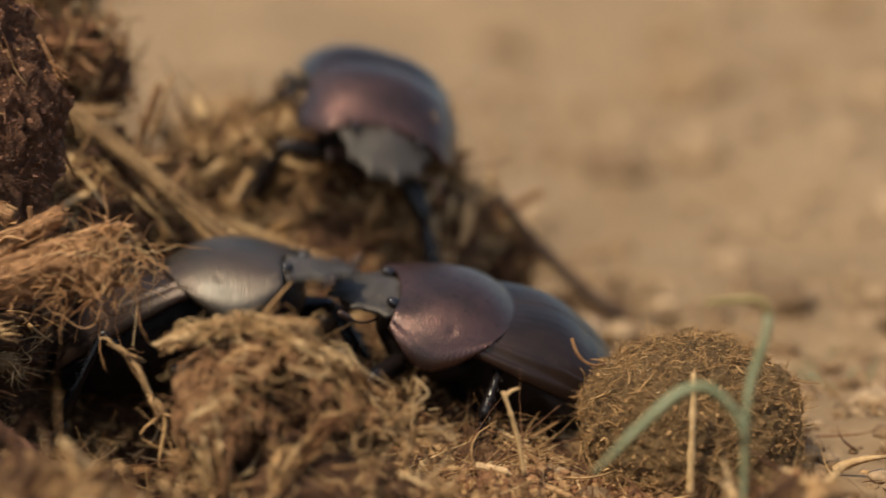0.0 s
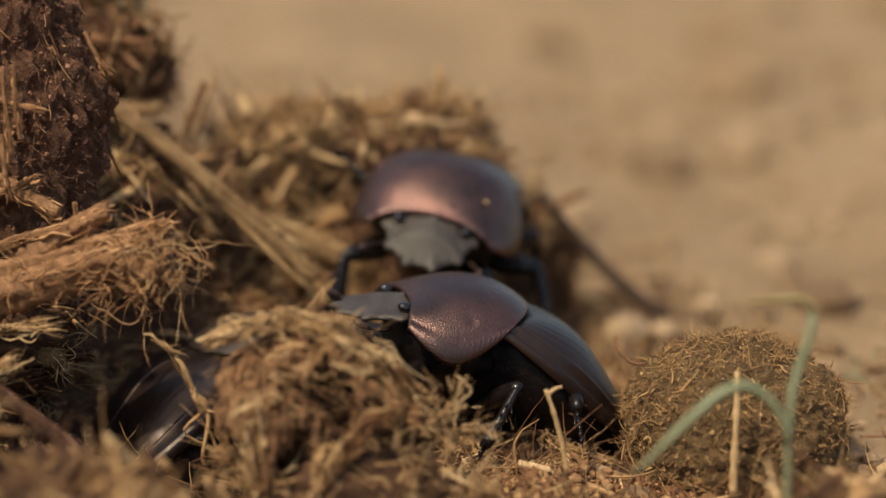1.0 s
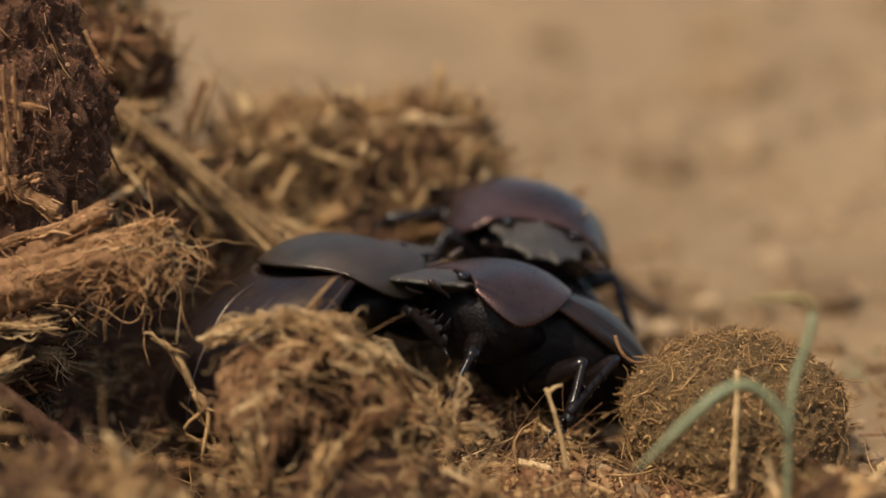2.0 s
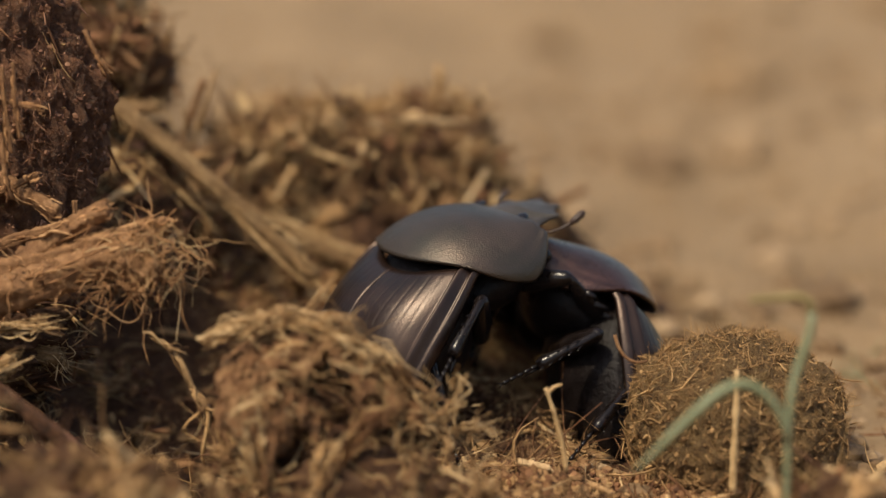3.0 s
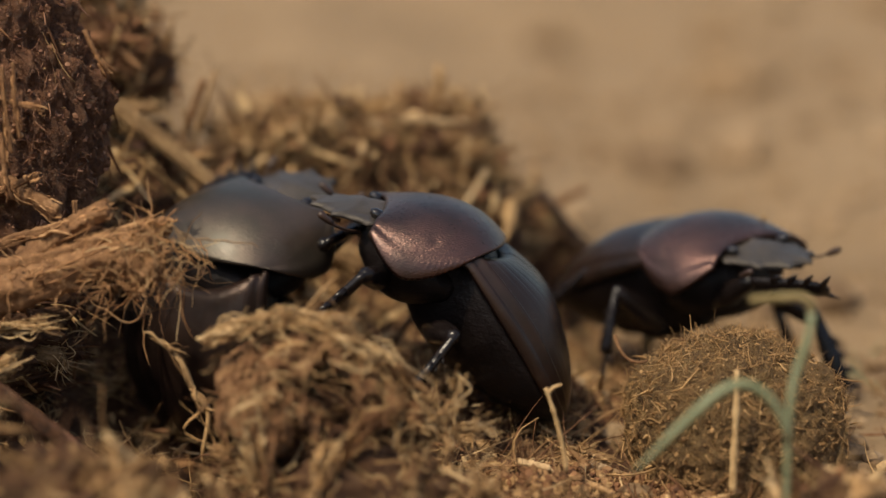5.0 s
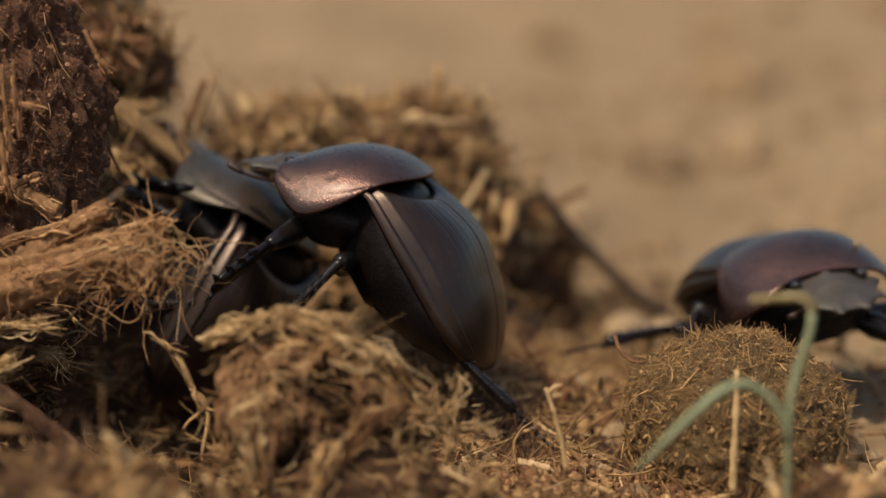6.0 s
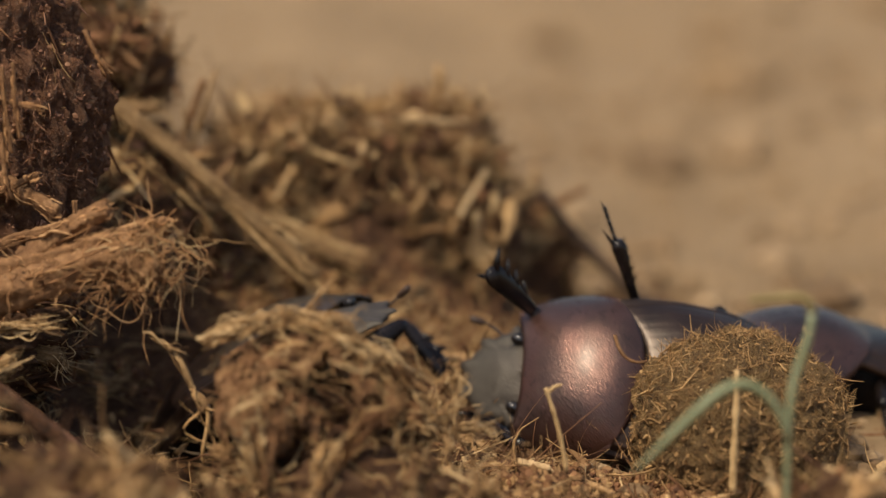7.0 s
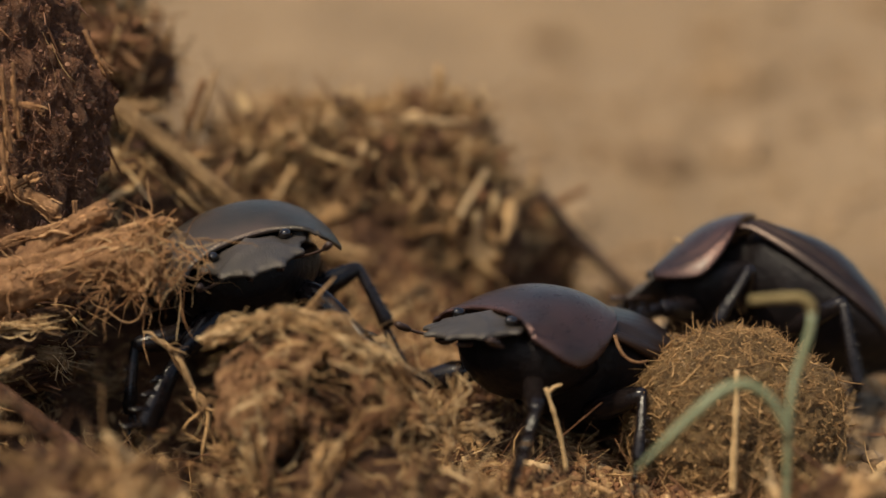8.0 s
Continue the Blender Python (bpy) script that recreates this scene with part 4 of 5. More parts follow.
def belly_shape():
    """Black underside: the flanks rise to the keel of the wing cases and draw in below."""
    rings = []
    a = np.linspace(0, 2 * math.pi, 36, endpoint=False)
    ca, sa = np.cos(a), np.sin(a)
    for u in np.linspace(0, 1, 54):
        x = 4.4 - 22.8 * u
        e = min(1.0, max(0.0, (0.2 - x) / 19.2))
        w = 8.3 + 1.5 * math.sin(math.pi / 2 * min(1, e / 0.35)) ** 0.8 if e < 0.35 else 9.8 * max(0.0, 1 - ((e - 0.35) / 0.65) ** 3.6) ** 0.53
        keel = 3.6 - 5.0 * e
        if x > 0.2:
            w *= 1 - 0.32 * ((x - 0.2) / 4.2) ** 0.7
            keel -= 0.6 * (x - 0.2)
        deep = 6.2 * math.sin(math.pi * min(0.97, max(0.06, u * 0.86 + 0.10))) ** 0.6 + 0.4
        seg = 0.45 * abs(math.sin(u * 22)) ** 0.6 if u > 0.42 else 0.1 * math.sin(u * 26)
        low = np.where(sa < 0, 1.0, 0.0)
        y = max(w * 0.965 - 0.25, 0.02) * np.sign(ca) * np.abs(ca) ** np.where(sa < 0, 0.85, 1.0) * (1 - 0.16 * low * np.abs(sa) ** 1.5)
        z = np.where(sa < 0, keel + (keel + deep - seg) * sa, keel + 0.5 * sa)
        rings.append(np.stack([np.full(36, x), y, z], 1))
    v, f = loft(rings)
    return np.array(v) * MM, f


def chest_shape():
    rings = []
    a = np.linspace(0, 2 * math.pi, 24, endpoint=False)
    for u in np.linspace(0, 1, 20):
        x = 10.6 - 9.6 * u
        w = 4.2 + 3.9 * math.sin(math.pi / 2 * min(1, u / 0.6)) - 1.2 * max(0, u - 0.7) / 0.3
        deep = 2.2 + 2.8 * math.sin(math.pi * min(1, u * 0.9 + 0.05))
        rings.append(np.stack([np.full(24, x), w * np.cos(a), 0.2 + np.where(np.sin(a) < 0, deep * np.sin(a), 2.6 * np.sin(a))], 1))
    v, f = loft(rings)
    return (np.array(v) - HINGE) * MM, f


def head_shape():
    """Flat shovel with six teeth along the front edge."""
    nr, na = 12, 73
    top, low = [], []
    for i in range(nr):
        r = i / (nr - 1)
        for j in range(na):
            t = -1 + 2 * j / (na - 1)
            ang = t * math.pi * 0.60
            teeth = 0.85 * max(0, -math.cos(ang * 11.4)) ** 1.5 if abs(t) < 0.86 else 0.0
            R = 6.1 + teeth * (r > 0.85) + 0.5 * math.cos(ang)
            x = 10.6 + 0.98 * R * r * math.cos(ang)
            y = 0.84 * R * r * math.sin(ang)
            z = 2.9 - 0.40 * (x - 10) - 1.0 * r ** 2.4 * 0.6 + 0.9 * (1 - r ** 1.6) * math.cos(ang * 0.7) + 0.30 * math.exp(-((x - 13.2 - 0.08 * y * y) / 0.35) ** 2) * max(0, 1 - abs(y) / 4.5) - 0.25 * math.exp(-((abs(y) - 3.4) / 0.35) ** 2) * (x < 13.5)
            top.append((x, y, z))
            low.append((x, y * 0.99, z - 0.35 - 2.2 * (1 - r ** 1.5)))
    verts = np.array(top + low)
    o = nr * na
    faces = []
    for i in range(nr - 1):
        for j in range(na - 1):
            a = i * na + j
            faces.append((a, a + na, a + na + 1, a + 1))
            faces.append((o + a, o + a + 1, o + a + na + 1, o + a + na))
    for j in range(na - 1):
        a = (nr - 1) * na + j
        faces.append((a, a + o, a + o + 1, a + 1))
    for i in range(nr - 1):
        for j in (0, na - 1):
            a = i * na + j
            faces.append((a, a + na, a + na + o, a + o) if j else (a + o, a + na + o, a + na, a))
    return (verts - HINGE) * MM, faces


LEGS = {   # hip in mm, femur, shin length, resting foot
    "FL": ((7.0, 4.2, -2.6), 7.0, 8.6, (14.0, 9.5)), "FR": ((7.0, -4.2, -2.6), 7.0, 8.6, (14.0, -9.5)),
    "ML": ((-1.0, 5.0, -4.2), 7.8, 11.5, (1.0, 15.5)), "MR": ((-1.0, -5.0, -4.2), 7.8, 11.5, (1.0, -15.5)),
    "HL": ((-6.0, 4.0, -4.4), 9.0, 15.5, (-17.0, 13.0)), "HR": ((-6.0, -4.0, -4.4), 9.0, 15.5, (-17.0, -13.0)),
}


def femur_shape(n):
    L = n
    return limb([(-0.6, 0, 0, 0.7, 0.6), (0.3, 0, 0, 1.1, 1.0), (L * 0.35, 0, 0, 1.25, 1.5), (L * 0.75, 0, 0, 1.0, 1.15), (L * 0.97, 0, 0, 0.8, 0.85), (L + 0.4, 0, 0, 0.3, 0.4)], 12)


def shin_shape(key):
    L = LEGS[key][2]
    if key[0] == "F":
        pieces = [limb([(-0.3, 0, 0, 0.35, 0.5), (0.6, 0, 0, 0.55, 0.75), (L * 0.5, 0, 0.25, 0.6, 1.15), (L * 0.85, 0, 0.3, 0.5, 1.25), (L, 0, 0.2, 0.3, 0.7)], 10)]
        for s, h in ((0.28, 1.0), (0.48, 1.5), (0.68, 1.9), (0.90, 2.2)):
            pieces.append(spike((L * s, 0, 0.8), (L * s + 1.1, 0, 0.9 + h), 0.5))
        pieces.append(spike((L * 0.95, 0, -0.3), (L + 1.2, 0, -0.9), 0.3))
    else:
        S = L * 0.64
        pieces = [limb([(-0.3, 0, 0, 0.35, 0.4), (0.5, 0, 0, 0.5, 0.55), (S * 0.5, 0, 0.1, 0.5, 0.62), (S * 0.9, 0, 0.15, 0.75, 0.85), (S, 0, 0.1, 0.5, 0.6)], 10)]
        for s in (0.3, 0.45, 0.6, 0.75, 0.9):
            pieces.append(spike((S * s, 0.2, 0.4), (S * s + 0.9, 0.5, 1.25), 0.14, 4))
            pieces.append(spike((S * s, -0.2, 0.4), (S * s + 0.9, -0.5, 1.15), 0.14, 4))
        pieces.append(spike((S * 0.97, 0.2, -0.3), (S + 1.9, 0.5, -0.9), 0.25))
        x = S
        for i in range(5):
            l = (L - S) / 5
            pieces.append(limb([(x - 0.05, 0, 0, 0.12, 0.14), (x + l * 0.7, 0, 0, 0.26, 0.28), (x + l, 0, 0, 0.14, 0.16)], 7))
            x += l
        pieces.append(spike((L, 0.05, 0), (L + 0.7, 0.35, -0.25), 0.09, 4))
        pieces.append(spike((L, -0.05, 0), (L + 0.7, -0.35, -0.25), 0.09, 4))
    v, f = join(pieces)
    return np.array(v) * MM, f


BEETLE_MESHES = {}


def beetle_meshes():
    m = BEETLE_MESHES
    m["pronotum"] = mesh_from("pronotum", *pronotum_shape(), SHELL)
    m["dusty_pronotum"] = mesh_from("pronotum", *pronotum_shape(), SHELL_DUSTY)
    m["elytron_l"] = mesh_from("elytron", *elytron_shape(1), WING)
    m["elytron_r"] = mesh_from("elytron", *[elytron_shape(-1)[0], [tuple(reversed(f)) for f in elytron_shape(-1)[1]]], WING)
    m["belly"] = mesh_from("belly", *belly_shape(), BELLY)
    d, f = ico(3)
    m["waist"] = mesh_from("mesonotum", (d * np.array([3.2, 6.6, 3.0]) + np.array([0.2, 0, 2.9])) * MM, f, BELLY)
    m["chest"] = mesh_from("prosternum", *chest_shape(), BELLY)
    m["head"] = mesh_from("head", *head_shape(), FACE)
    d, f = ico(2)
    m["eye"] = mesh_from("eye", d * np.array([1.05, 0.72, 0.62]) * MM, f, EYE_M)
    for s, key in ((1, "l"), (-1, "r")):
        stalk = tube(np.array(bezier((0, 0, 0), (1.0, s * 1.5, -0.3), (2.0, s * 2.6, -0.4), (3.4, s * 3.0, -0.3), 8)) * MM, np.full(8, 0.16 * MM), 6)
        club = limb([(3.1, s * 3.0, -0.3, 0.2, 0.2), (3.6, s * 3.05, -0.25, 0.42, 0.36), (4.6, s * 3.2, -0.15, 0.45, 0.4), (5.0, s * 3.25, -0.1, 0.3, 0.25)], 8)
        v, fc = join([stalk, (np.array(club[0]) * MM, club[1])])
        m["antenna_" + key] = mesh_from("antenna", v, fc, CLUB)
    m["palp"] = mesh_from("palp", np.array(tube(bezier((0, 0, 0), (0.8, 0, -0.2), (1.6, 0.1, -0.5), (2.2, 0.1, -0.3), 6), [0.22, 0.26, 0.22, 0.24, 0.2, 0.08], 6)[0]) * MM, tube(bezier((0, 0, 0), (0.8, 0, -0.2), (1.6, 0.1, -0.5), (2.2, 0.1, -0.3), 6), [0.22] * 6, 6)[1], CLUB)
    for key, (hip, a, b, foot) in LEGS.items():
        v, fc = femur_shape(a)
        m["femur_" + key] = mesh_from("femur", np.array(v) * MM, fc, BLACK)
        m["tibia_" + key] = mesh_from("tibia", *shin_shape(key), BLACK)


def build_beetle(label, cover="pronotum", look_of_it="coppery pink granular pronotum"):
    m = BEETLE_MESHES
    bt = thing("dung_beetle", label, "beetle", "dung beetles fighting over a ball")
    parts = {"root": bt}
    part("belly", m["belly"], bt, "glossy black underside")
    part("mesonotum", m["waist"], bt, "black joint between shield and wing cases")
    part("elytron", m["elytron_l"], bt)
    part("elytron", m["elytron_r"], bt)
    pro = part("pronotum", m[cover], bt, look_of_it)
    parts["pronotum"] = pro
    part("prosternum", m["chest"], pro, "glossy black breast plate")
    part("head", m["head"], pro, "flat toothed shovel head")
    for s, key in ((1, "l"), (-1, "r")):
        part("eye", m["eye"], pro, "", pose(10.9 * MM, s * 3.9 * MM, 0.95 * MM))
        part("antenna", m["antenna_" + key], pro, "", pose(11.5 * MM, s * 3.6 * MM, -1.6 * MM))
        part("palp", m["palp"], pro, "", pose(13.5 * MM, s * 1.6 * MM, -2.2 * MM))
    for key in LEGS:
        parts["f" + key] = part("femur", m["femur_" + key], bt)
        parts["t" + key] = part("tibia", m["tibia_" + key], parts["f" + key])
    return parts


def aim(x, up, at):
    x = x.normalized()
    y = up.cross(x).normalized()
    return Matrix.Translation(at) @ Matrix((x, y, x.cross(y))).transposed().to_4x4()


def leg_pose(root, pro, key, target):
    """Two-bone reach from the hip to a place in the world, with the knee up and out: femur in the body's space, shin in the femur's."""
    hip, a, b, foot = LEGS[key]
    a, b = a * MM, b * MM
    side = 1 if key[1] == "L" else -1
    h = Vector(hip) * MM
    if key[0] == "F":
        h = pro @ (h - Vector(HINGE) * MM)
    t = root.inverted() @ target
    d = t - h
    dist = min(max(d.length, abs(a - b) + 0.6 * MM), (a + b) * 0.985)
    d.normalize()
    pole = Vector((0.35 if key[0] == "F" else (-0.25 if key[0] == "H" else 0), side * 0.75, 0.9))
    pole = (pole - d * pole.dot(d)).normalized()
    c = (a * a + dist * dist - b * b) / (2 * a * dist)
    knee = h + d * a * c + pole * a * math.sqrt(max(0, 1 - c * c))
    foot_at = h + d * dist
    fem = aim(knee - h, pole, h)
    tib = aim(foot_at - knee, pole, knee)
    return fem, fem.inverted() @ tib


def key_beetle(parts, rows, feet):
    """rows: t, x, y, z in mm, three angles, bend of the neck hinge. feet: {leg: [(t, x, y, z) in mm]} where a leg does more than stand."""
    walk(parts["root"], [(r[0], pose(r[1] * MM, r[2] * MM, r[3] * MM, *r[4:7])) for r in rows])
    necks = [(r[0], pose(*(HINGE * MM), 0, -r[7], 0)) for r in rows]
    walk(parts["pronotum"], necks)
    for n, key in enumerate(LEGS):
        fem, tib = [], []
        given = {round(t, 2): Vector((x, y, z)) * MM for t, x, y, z in feet.get(key, [])}
        for i, r in enumerate(rows):
            root = pose(r[1] * MM, r[2] * MM, r[3] * MM, *r[4:7])
            fx, fy = LEGS[key][3]
            step = 1.6 * math.sin(r[0] * 9 + n * 2.4)
            target = root @ (Vector((fx + step, fy, -8.5)) * MM)
            if round(r[0], 2) in given:
                target = given[round(r[0], 2)]
            elif (root.to_3x3() @ Vector((0, 0, 1))).z > 0.15:
                target.z = max(top_height(target.x / MM, target.y / MM) + 0.4, target.z / MM - 6) * MM
            else:
                target = root @ (Vector((fx * 0.8 + 2 * step, fy * 0.8, -11 - step)) * MM)
            f, s = leg_pose(root, necks[i][1], key, target)
            fem.append((r[0], f))
            tib.append((r[0], s))
        walk(parts["f" + key], fem)
        walk(parts["t" + key], tib)


# ---- the place ----
build_ground()
dung_bed = build_bed()
dung_pile = build_pile()
REAR_BLOBS = [((-8, 50, 24), (15, 9, 13)), ((-2, 50, 30), (8, 7, 8)), ((-20, 50, 28), (7, 7, 9)), ((3, 50, 22), (6, 7, 12)), ((-13, 48, 33), (6, 5, 4)), ((-24, 50, 31), (3.5, 4, 4))]
FRONT_BLOBS = [((-11, -16.5, 14.5), (8.4, 5.6, 7.0)), ((-8, -23, 8.5), (12, 7, 5.6))]
rear_clump = build_clump("dung_clump", "ragged clump of pale fibrous dung behind the beetles", REAR_BLOBS, 40, 320, 260, 150)
front_clump = build_clump("dung_clump", "ragged fibrous dung clump in front of the beetles", FRONT_BLOBS, 50, 330, 80, 18)
build_clump("dung_clump", "small pale clump of chopped straw", [((11, 62, 14), (6, 5, 9))], 60, 400, 260, 90)
build_clump("dung_clump", "crumbly tan clump of straw and soil before the ball", [((36, -31, 8.5), (8, 5, 6.0))], 66, 320, 160, 60)
build_clump("dung_clump", "loose tan clump of chewed straw at the foot of the heap", [((-34, -36, 12.0), (11, 6.5, 7.0)), ((-45, -35, 14), (7, 6, 8.5))], 80, 420, 300, 90)
build_front_fringe(front_clump)
ball = build_ball()
build_twigs()
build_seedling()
build_leaves()
beetle_meshes()
LEFT = build_beetle("dusty greenish black dung beetle climbing out of the dung", "dusty_pronotum", "dusty greenish copper pronotum")
MIDDLE = build_beetle("dark coppery dung beetle wrestling beside its dung ball")
BACK = build_beetle("dark coppery dung beetle walking behind the others")
part("stuck_fibre", mesh_from("stuck_fibre", *straw_piece((7.0, 5.7, 3.4), (7.9, 5.3, 4.1), 0.2, 88, 6), STRAW_GOLD), BACK["pronotum"], "pale scrap of straw stuck to the shield")
build_clods()
build_chunks(dung_bed, rear_clump, front_clump, dung_pile)
build_straws(dung_bed, rear_clump, front_clump)


def motions():
    a_rows = [
        (0, -21.1, 9, 21.2, -2, -18, -10, 3),
        (0.2, -24.4, 9, 16.2, 1.6, -1, -17.5, 2.7),
        (0.5, -22.1, 10.9, 17, -3.5, -35.3, -51.5, -6.7),
        (1, -22.8, 9.9, 11.6, -5, -20, 31, 4),
        (1.2, -22.9, 10.9, 13.8, -18, -38, 0, 2),
        (1.4, -15.9, 9.9, 15.4, -15, -34, 18, 2),
        (1.5, -16.7, 9.2, 18.6, -18, -46, 26, -20),
        (1.7, -15.8, 8.9, 20, -13, -30, 38, -12),
        (2.8, -4.5, 4.6, 24.8, 4, -28.7, 41.2, -4.4),
        (3, -0.7, 6, 23.7, 1.3, -42.4, 33.6, -10.3),
        (3.2, -0.7, 5.2, 25.6, -7.8, -28.1, 82.5, 1.1),
        (3.35, -5.7, 6.8, 29.6, -8.8, -26.8, 77.4, 11.6),
        (3.5, -10.7, 13, 31.2, -11.4, -27.9, 73.8, -0.9),
        (3.7, -17, 9.6, 31.6, -24.2, -29.4, 51.4, -13.3),
        (4, -23.3, 8.7, 26.2, -23, -58, 37, -44),
        (4.2, -24.9, 9.3, 26.7, 4, -60, 32, -45),
        (4.5, -23.7, 7.9, 23.3, 10, -48, 15, -41),
        (4.7, -23.8, 8.4, 25.6, 4, -54, 17, -42),
        (5.25, -22.9, 10.3, 24.8, 140, -82, -50, -34),
        (5.8, -26.1, 14.2, 25, 48.7, -81.9, 80.5, -37.7),
        (6, -22.1, 14.8, 25.8, -81.7, -119.1, -131.8, -41.9),
        (6.2, -19.2, 13.9, 28, 95, -62.2, 52.1, -21.9),
        (6.3, -18.5, 14.6, 28.3, 86.6, -60.6, 76.7, 3.2),
        (6.4, -12.9, 14.6, 29, 77.3, -41.3, 101.5, -7.2),
        (6.5, -8.1, 12, 26.9, 92, -41, 100, -6.3),
        (6.55, -4.7, 9, 25, 122, -57.2, 38.4, 10.5),
        (6.6, -1.3, 6, 23.1, 158.6, -45.8, -29.4, 27.2),
        (6.7, 0.6, 4.2, 21.9, 153.3, -8.2, -42.5, 10.2),
        (6.8, 13.1, 6.6, 16.1, 89.5, 21.7, -23.1, 4.3),
        (6.9, -5.7, 6.5, 16.4, 51.2, 2.5, -20.1, -6.2),
        (7, -18, 10.2, 12.6, 15, -31, -32.6, 5.7),
        (7.2, -16.5, 10.2, 14.7, 13, -28.1, -34.3, 5.1),
        (7.4, -14.5, 10.4, 20, -3, -20, -58, 3.5),
        (7.5, -16.5, 10.8, 22, -6.7, -21.1, -56.5, 2.9),
        (7.7, -14.9, 10.2, 25.8, 1, -18.5, -82.2, 4.6),
        (7.8, -18.2, 7, 25.3, 8.2, -15.4, -80.3, 2.1),
        (8, -21.6, 6.9, 25.3, 14.7, -15.7, -75.3, 2.2),
    ]
    b_rows = [
        (0, 8, 12, 16.4, -12.8, -15, -172.5, 15.3),
        (0.2, 8.3, 12.2, 16.6, -4.4, -23.4, 175.3, -0.3),
        (0.5, 6.5, 11.2, 16.5, -4, -35.5, 183.5, -13.7),
        (1, 4, 6.5, 17.3, -1.9, -30.3, -163.1, -6.8),
        (1.2, 5.2, 8.6, 17.2, 0.1, -33.7, -163.8, -12.2),
        (1.4, 10, 8, 19.5, 14.8, -29, 179.5, -14.1),
        (1.5, 9.1, 9.1, 19.1, 19.8, -37.1, 184.6, -17.2),
        (1.7, 7.8, 9.8, 17.5, 8, -26.9, -151.4, 2.8),
        (2.8, 13.4, 11, 19.4, 27.8, -58.1, 161.1, -15),
        (3, 16.5, 11.4, 17.8, 49.9, -60.9, -233.4, -22.4),
        (3.2, 13.2, 8.3, 20.9, 35, -52, 145, -15),
        (3.5, 10.6, 7, 19.6, 69, -35, 133, -8),
        (3.7, 9.6, 7.7, 19.6, 50, -42, 148, -8),
        (4, 7.1, 5.8, 21.9, 29.6, -62.4, 169, -28.3),
        (4.2, 5.3, 5.3, 20.8, -9.9, -48.4, -162.3, -10.9),
        (4.5, 3.9, 5.5, 21.3, 4.2, -42.1, 184.4, -10.3),
        (4.7, 3.5, 5, 23.4, 1, -48.6, 178.1, -10.7),
        (5.25, -3.1, 4.6, 26.9, -5.4, -44, -169.9, -15),
        (5.8, -9.1, 4.1, 31.4, 18.1, -36.6, 156.1, -19.9),
        (6, -6.4, 8.2, 30.8, 5.5, -45.5, 158.5, -21.3),
        (6.1, -5.6, 5.1, 32.6, 2.5, -47.4, 161.5, -19.2),
        (6.2, -2.4, 5.2, 32.8, 14.2, -49.1, 146.6, -19.8),
        (6.3, 0, 4.9, 33.4, 19.2, -52.3, 141.6, -22),
        (6.4, 5.5, 5.8, 32.3, -0.7, -63.4, 158.7, -29.2),
        (6.5, 9.5, -2.8, 29.8, -19.7, -63.2, -172.8, -22.4),
        (6.6, 22, 6.6, 14.8, -88.6, -18.3, -151.4, -3.5),
        (6.7, 24.2, 11.8, 11.2, -64.8, -37.3, -166, -2.7),
        (6.8, 26.6, 11.3, 9.6, -53.9, -40.2, -177.8, -1.9),
        (7, 19.2, 4.7, 13.5, -52.7, -5, -182.4, -0.2),
        (7.2, 18.3, 4.5, 15.4, -45.5, -21.3, -184.3, -0.5),
        (7.4, 20.3, 5, 13.8, -52, -8, -166, 0),
        (7.5, 15.7, 4.8, 18.5, -64.9, -14.6, -125.7, 1.9),
        (7.6, 13.4, 4.5, 17.3, -10, -8, -152, 3),
        (7.7, 12.6, 4.2, 16.8, -6, -22, -156, -4),
        (7.8, 13.3, 3.7, 16.4, -1, -27.8, -161.2, -11.1),
        (8, 11.9, 0.8, 17.6, 4.3, -19.6, -139.3, 2.2),
    ]
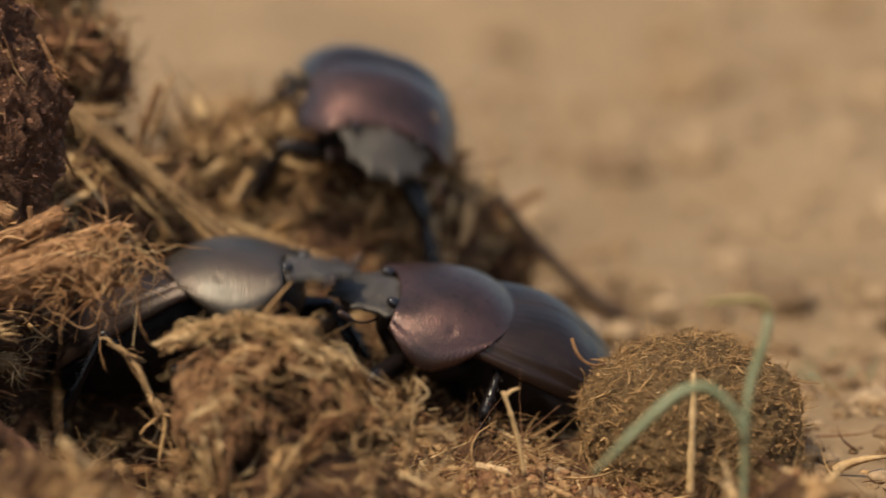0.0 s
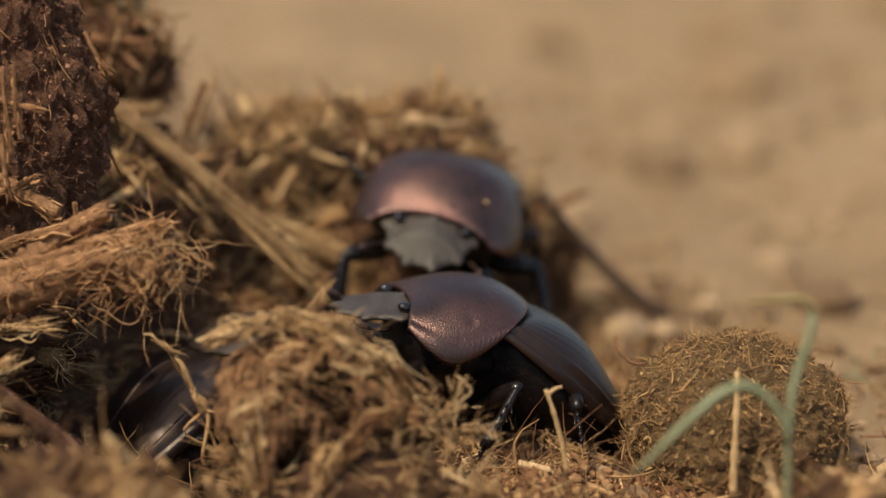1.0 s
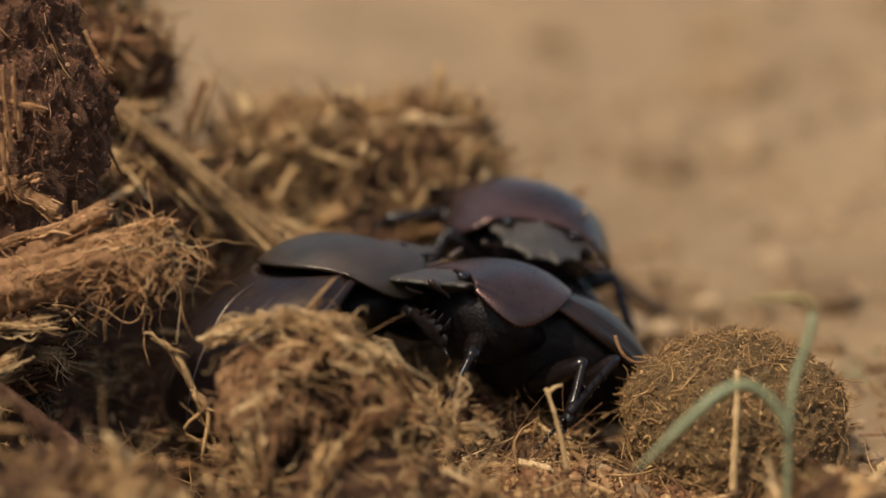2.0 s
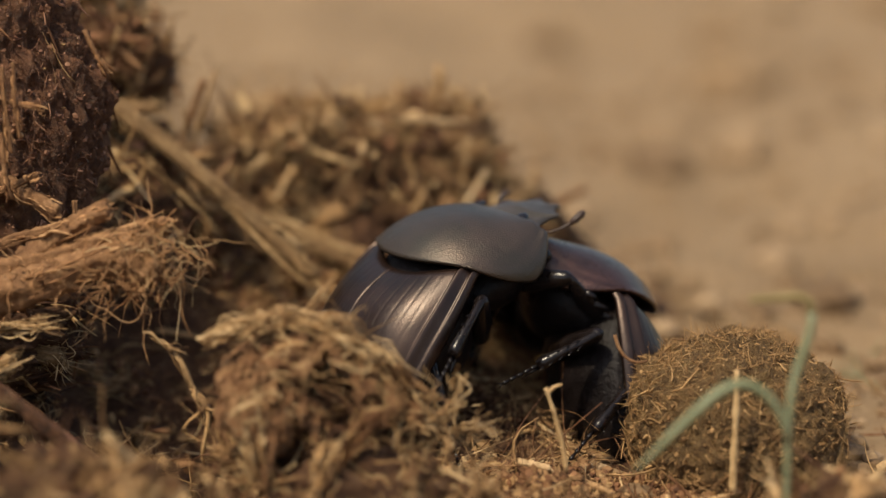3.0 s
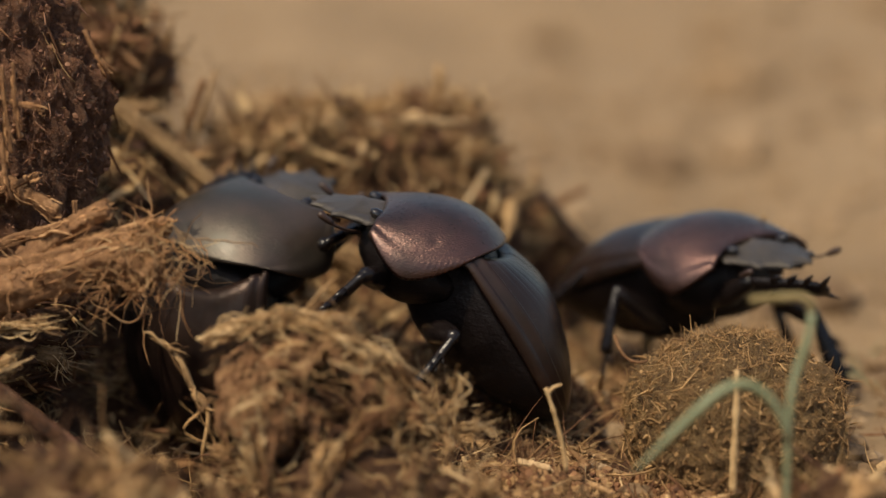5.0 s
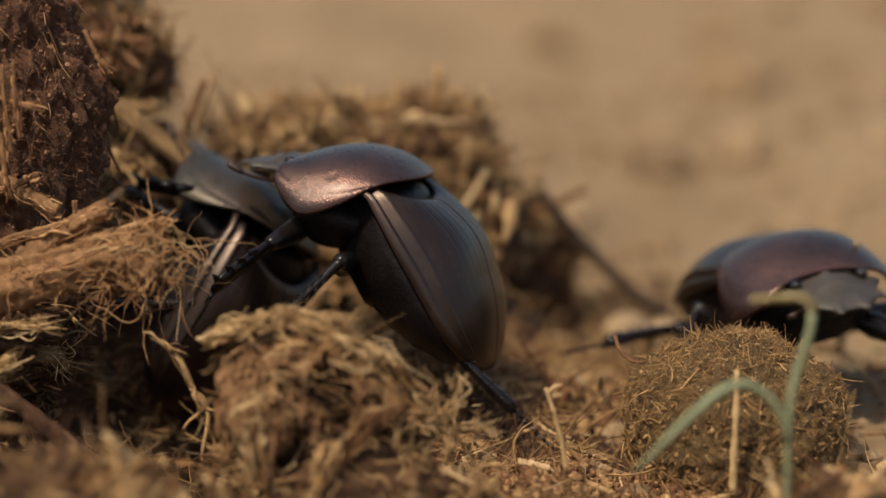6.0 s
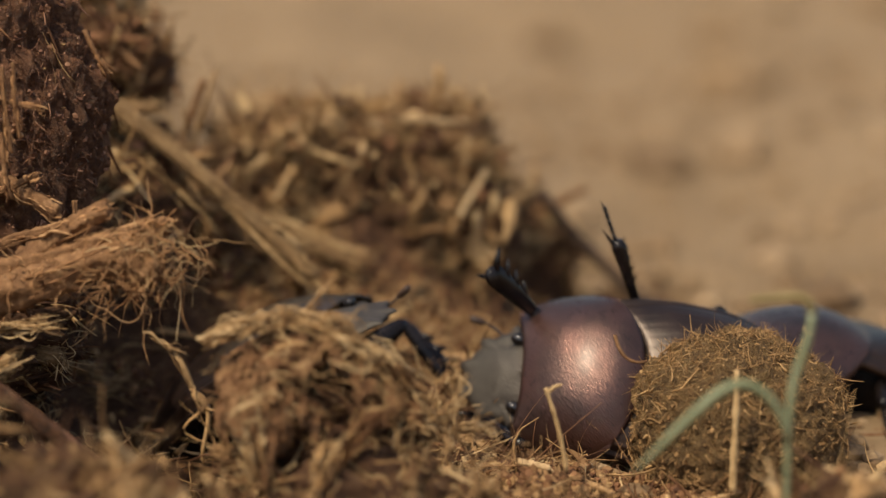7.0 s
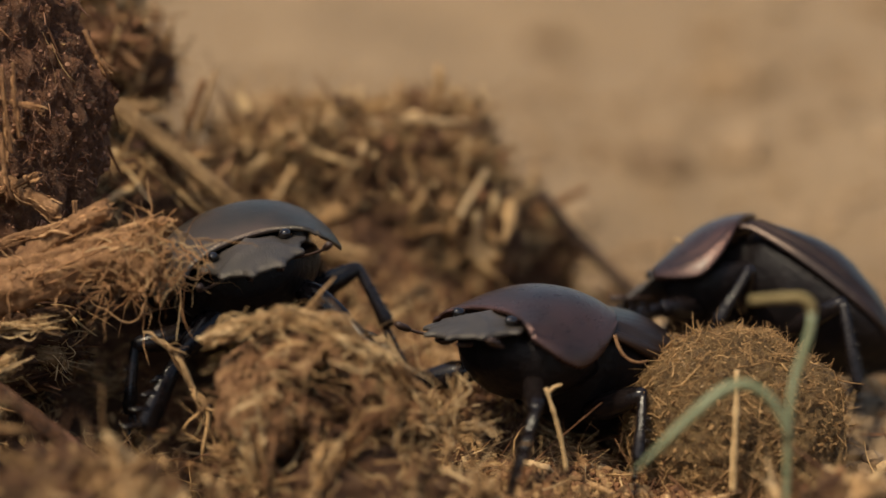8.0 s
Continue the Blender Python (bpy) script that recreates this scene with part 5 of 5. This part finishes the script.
    c_rows = [
        (0, -3.3, 45.9, 36.5, -17.5, 13.7, -85.7, 4.7),
        (0.2, 1.5, 39.5, 28.1, -18.7, 30.4, -106.2, 8.9),
        (0.5, -0.5, 36, 27.9, -9.9, 25.1, -85.5, 3.6),
        (0.8, -0.7, 35.2, 27.9, -10.2, -0.3, -92.9, -11.1),
        (1, -0.1, 35.4, 26.9, -11.8, -5.9, -96, -13.2),
        (1.2, 1.3, 35.2, 27.1, -15, -3.7, -95.8, -7.5),
        (1.4, 3.6, 35, 27.9, -20, -3.3, -82.5, -1.8),
        (1.5, 5.7, 35.9, 27.5, -19.2, -2.6, -84.9, 0.5),
        (1.7, 8.6, 34.2, 26.4, -13.6, -6, -83.8, 0.7),
        (2.8, 9.6, 34.9, 15.4, -14, -9, -78, 5),
        (3.5, 13.2, 30, 18.3, -17, -5, -71, 4),
        (3.7, 14.7, 31.2, 18.1, -15, -4, -73, 4),
        (4, 17.9, 29.1, 19.1, -7, -10, -76, 0),
        (4.2, 16.7, 26.6, 19.8, -6, -11, -49, 3),
        (4.5, 19.4, 24.8, 19.8, -3, -13, -34, 3),
        (4.7, 24.6, 25.5, 20.8, 3, -7, -54, 11),
        (5.8, 35, 22.4, 20.3, 1, -20, -50, 4),
        (6, 39.6, 21.6, 19.6, 7, -9, -76, 3),
        (6.2, 40.6, 23.1, 17.8, 3, -5, -94, 3),
        (6.4, 42.5, 26, 12.3, -3, -12, -103, -4),
        (6.5, 41.8, 26, 12.9, -3, -14, -107, -5),
        (6.6, 42.1, 26.3, 12.3, -9, -11, -107, -3),
        (6.8, 43.4, 24.7, 14.2, -2, -14, -130, 3),
        (7, 43.3, 21, 10.4, -1, -16, -155, 3),
        (7.2, 45, 21.7, 9.6, 17, -14, -165, 3),
        (7.4, 48.8, 22.1, 13.4, 30, -12, 177, 3),
        (7.5, 51.8, 23.2, 15.5, 31, -14, 178, 3),
        (7.7, 45.1, 19.8, 20.1, 20.1, -13.2, 178.5, 3.5),
        (7.8, 36.1, 20, 22.4, 17.9, -0.8, 184.3, -8.2),
        (8, 34.7, 20.7, 21.4, 31.7, -20.8, 161, -37.8),
    ]
    a_feet = {
        "FL": [(6, -33.0, 12.0, 34.5), (6.2, -29.6, 8.0, 47.8), (6.4, -22.8, 6.0, 50.7), (6.5, -19.8, 4.0, 43.9), (6.6, 13.1, 0.0, 36.6), (6.7, 16.0, 0.0, 31.3), (7.2, 1.0, 2.0, 17.5), (7.4, 6.1, -6.0, 11.4), (7.5, 3.3, -4.0, 13.2), (7.7, -0.5, -4.0, 18.6), (8, -5.1, -6.0, 17.0)],
        "FR": [(1.4, -1.4, -8.0, 19.1), (1.5, 4.3, -6.0, 20.3), (1.7, 4.9, -6.0, 18.5), (2.8, 6.6, -6.0, 20.3), (3.5, 10.3, 2.0, 32.1), (3.7, 5.6, 2.0, 32.1), (4, 0.1, -2.0, 26.1), (4.2, -8.3, -4.0, 26.6), (6.2, -7.9, 2.0, 32.7), (7.5, -24.1, -8.0, 15.5), (7.7, -30.4, -5.0, 19.4), (8, -29.9, -10.0, 12.6)],
        "MR": [(6.6, 4.2, -8.0, 34.1), (6.7, 6.4, -10.0, 32.8), (2.8, -2.8, -10.0, 19.6), (3, -0.8, -10.0, 17.9), (3.5, -2.5, -10.0, 18.5), (3.7, -4.8, -8.0, 21.4)],
        "HL": [(6.6, -2.5, -2.0, 31.7), (6.7, 0.9, -2.0, 37.3), (6.8, -7.8, 0.0, 28.3)],
        "ML": [(6.2, -28.7, 6.0, 39.8), (6.4, -18.5, 4.0, 35.9), (6.5, -15.5, 2.0, 32.1), (6.6, 8.4, 0.0, 38.4), (6.7, 10.2, 0.0, 35.5), (6.8, 10.2, 2.0, 40.4)],
        "HR": [(6.6, -3.6, -8.0, 24.9), (6.7, 4.8, -12.0, 17.9)],
    }
    b_feet = {
        "HL": [(0.2, 13.0, -8.0, 12.6), (0.5, 12.9, -8.0, 12.6), (1, 14.0, -8.0, 12.0), (1.2, 14.6, -8.0, 12.0), (1.5, 6.6, -8.0, 12.3), (1.7, 6.6, -8.0, 12.3), (4.2, 6.1, -8.0, 12.3), (4.5, 5.2, -8.0, 12.6), (4.7, 7.8, -8.0, 12.0), (5.8, 11.1, -5.0, 10.4), (6, 12.0, -5.0, 9.6), (6.2, 11.7, -5.0, 9.5), (6.4, 11.7, -5.0, 9.8)],
        "ML": [(5.8, -7.2, -10.0, 23.1), (6.2, -5.3, -8.0, 22.3), (6.4, -0.8, -8.0, 17.9)],
        "FL": [(5.8, -21.7, -6.0, 29.7), (6, -23.8, -6.0, 26.5), (6.2, -23.9, -4.0, 31.0), (6.4, -18.4, -6.0, 28.8), (7.2, 2.4, -6.0, 14.1), (7.4, 7.0, -6.0, 11.7)],
        "FR": [(6.2, -16.4, -2.0, 29.7), (6.4, -23.8, -4.0, 24.5), (6.6, 6.2, 0.0, 30.7), (6.7, 12.9, 6.0, 29.5), (6.8, 10.6, 6.0, 23.9), (7, 3.9, 2.0, 27.9), (7.2, -4.1, 2.0, 29.4), (7.4, 6.2, 2.0, 29.7), (7.5, -0.8, 4.0, 28.7)],
        "MR": [(6.6, 9.8, 4.0, 34.7), (6.7, 6.9, 6.0, 35.5), (6.8, 15.2, 6.0, 38.3), (7, 16.1, 6.0, 38.3), (7.2, 10.4, 4.0, 34.7), (7.4, 16.3, 4.0, 34.7)],
    }
    c_feet = {
        "FR": [(0, -17.0, 40.0, 28.2), (1.4, -8.0, 24.0, 24.4), (1.5, -5.5, 26.0, 25.3), (1.7, -3.2, 24.0, 22.4), (4.7, 37.5, 8.0, 19.1), (5.8, 47.5, 10.0, 24.9)],
        "MR": [(0, -21.3, 52.0, 34.3), (0.2, -14.0, 50.0, 36.0), (1, -15.7, 46.0, 34.7), (1.2, -18.3, 48.0, 36.9), (1.7, -12.5, 36.0, 27.7)],
        "ML": [(0, 7.7, 50.0, 31.7)],
        "HR": [(5.8, 11.7, 14.0, 15.3), (6, 12.9, 14.0, 15.3), (6.2, 13.6, 14.0, 15.0)],
        "FL": [(7.2, 23.3, 12.0, 17.7), (7.7, 20.9, 6.0, 20.2), (8, 15.9, 4.0, 19.5)],
    }
    key_beetle(LEFT, a_rows, a_feet)
    key_beetle(MIDDLE, b_rows, b_feet)
    key_beetle(BACK, c_rows, c_feet)
    walk(ball, [(t, pose(x * MM, -2 * MM, z * MM, 0, turn, 0)) for t, x, z, turn in ((0, 30, 10.3, 0), (7.5, 30, 10.3, 0), (7.7, 29.2, 10.2, -4), (8.0, 29.8, 10.5, 2))])


motions()
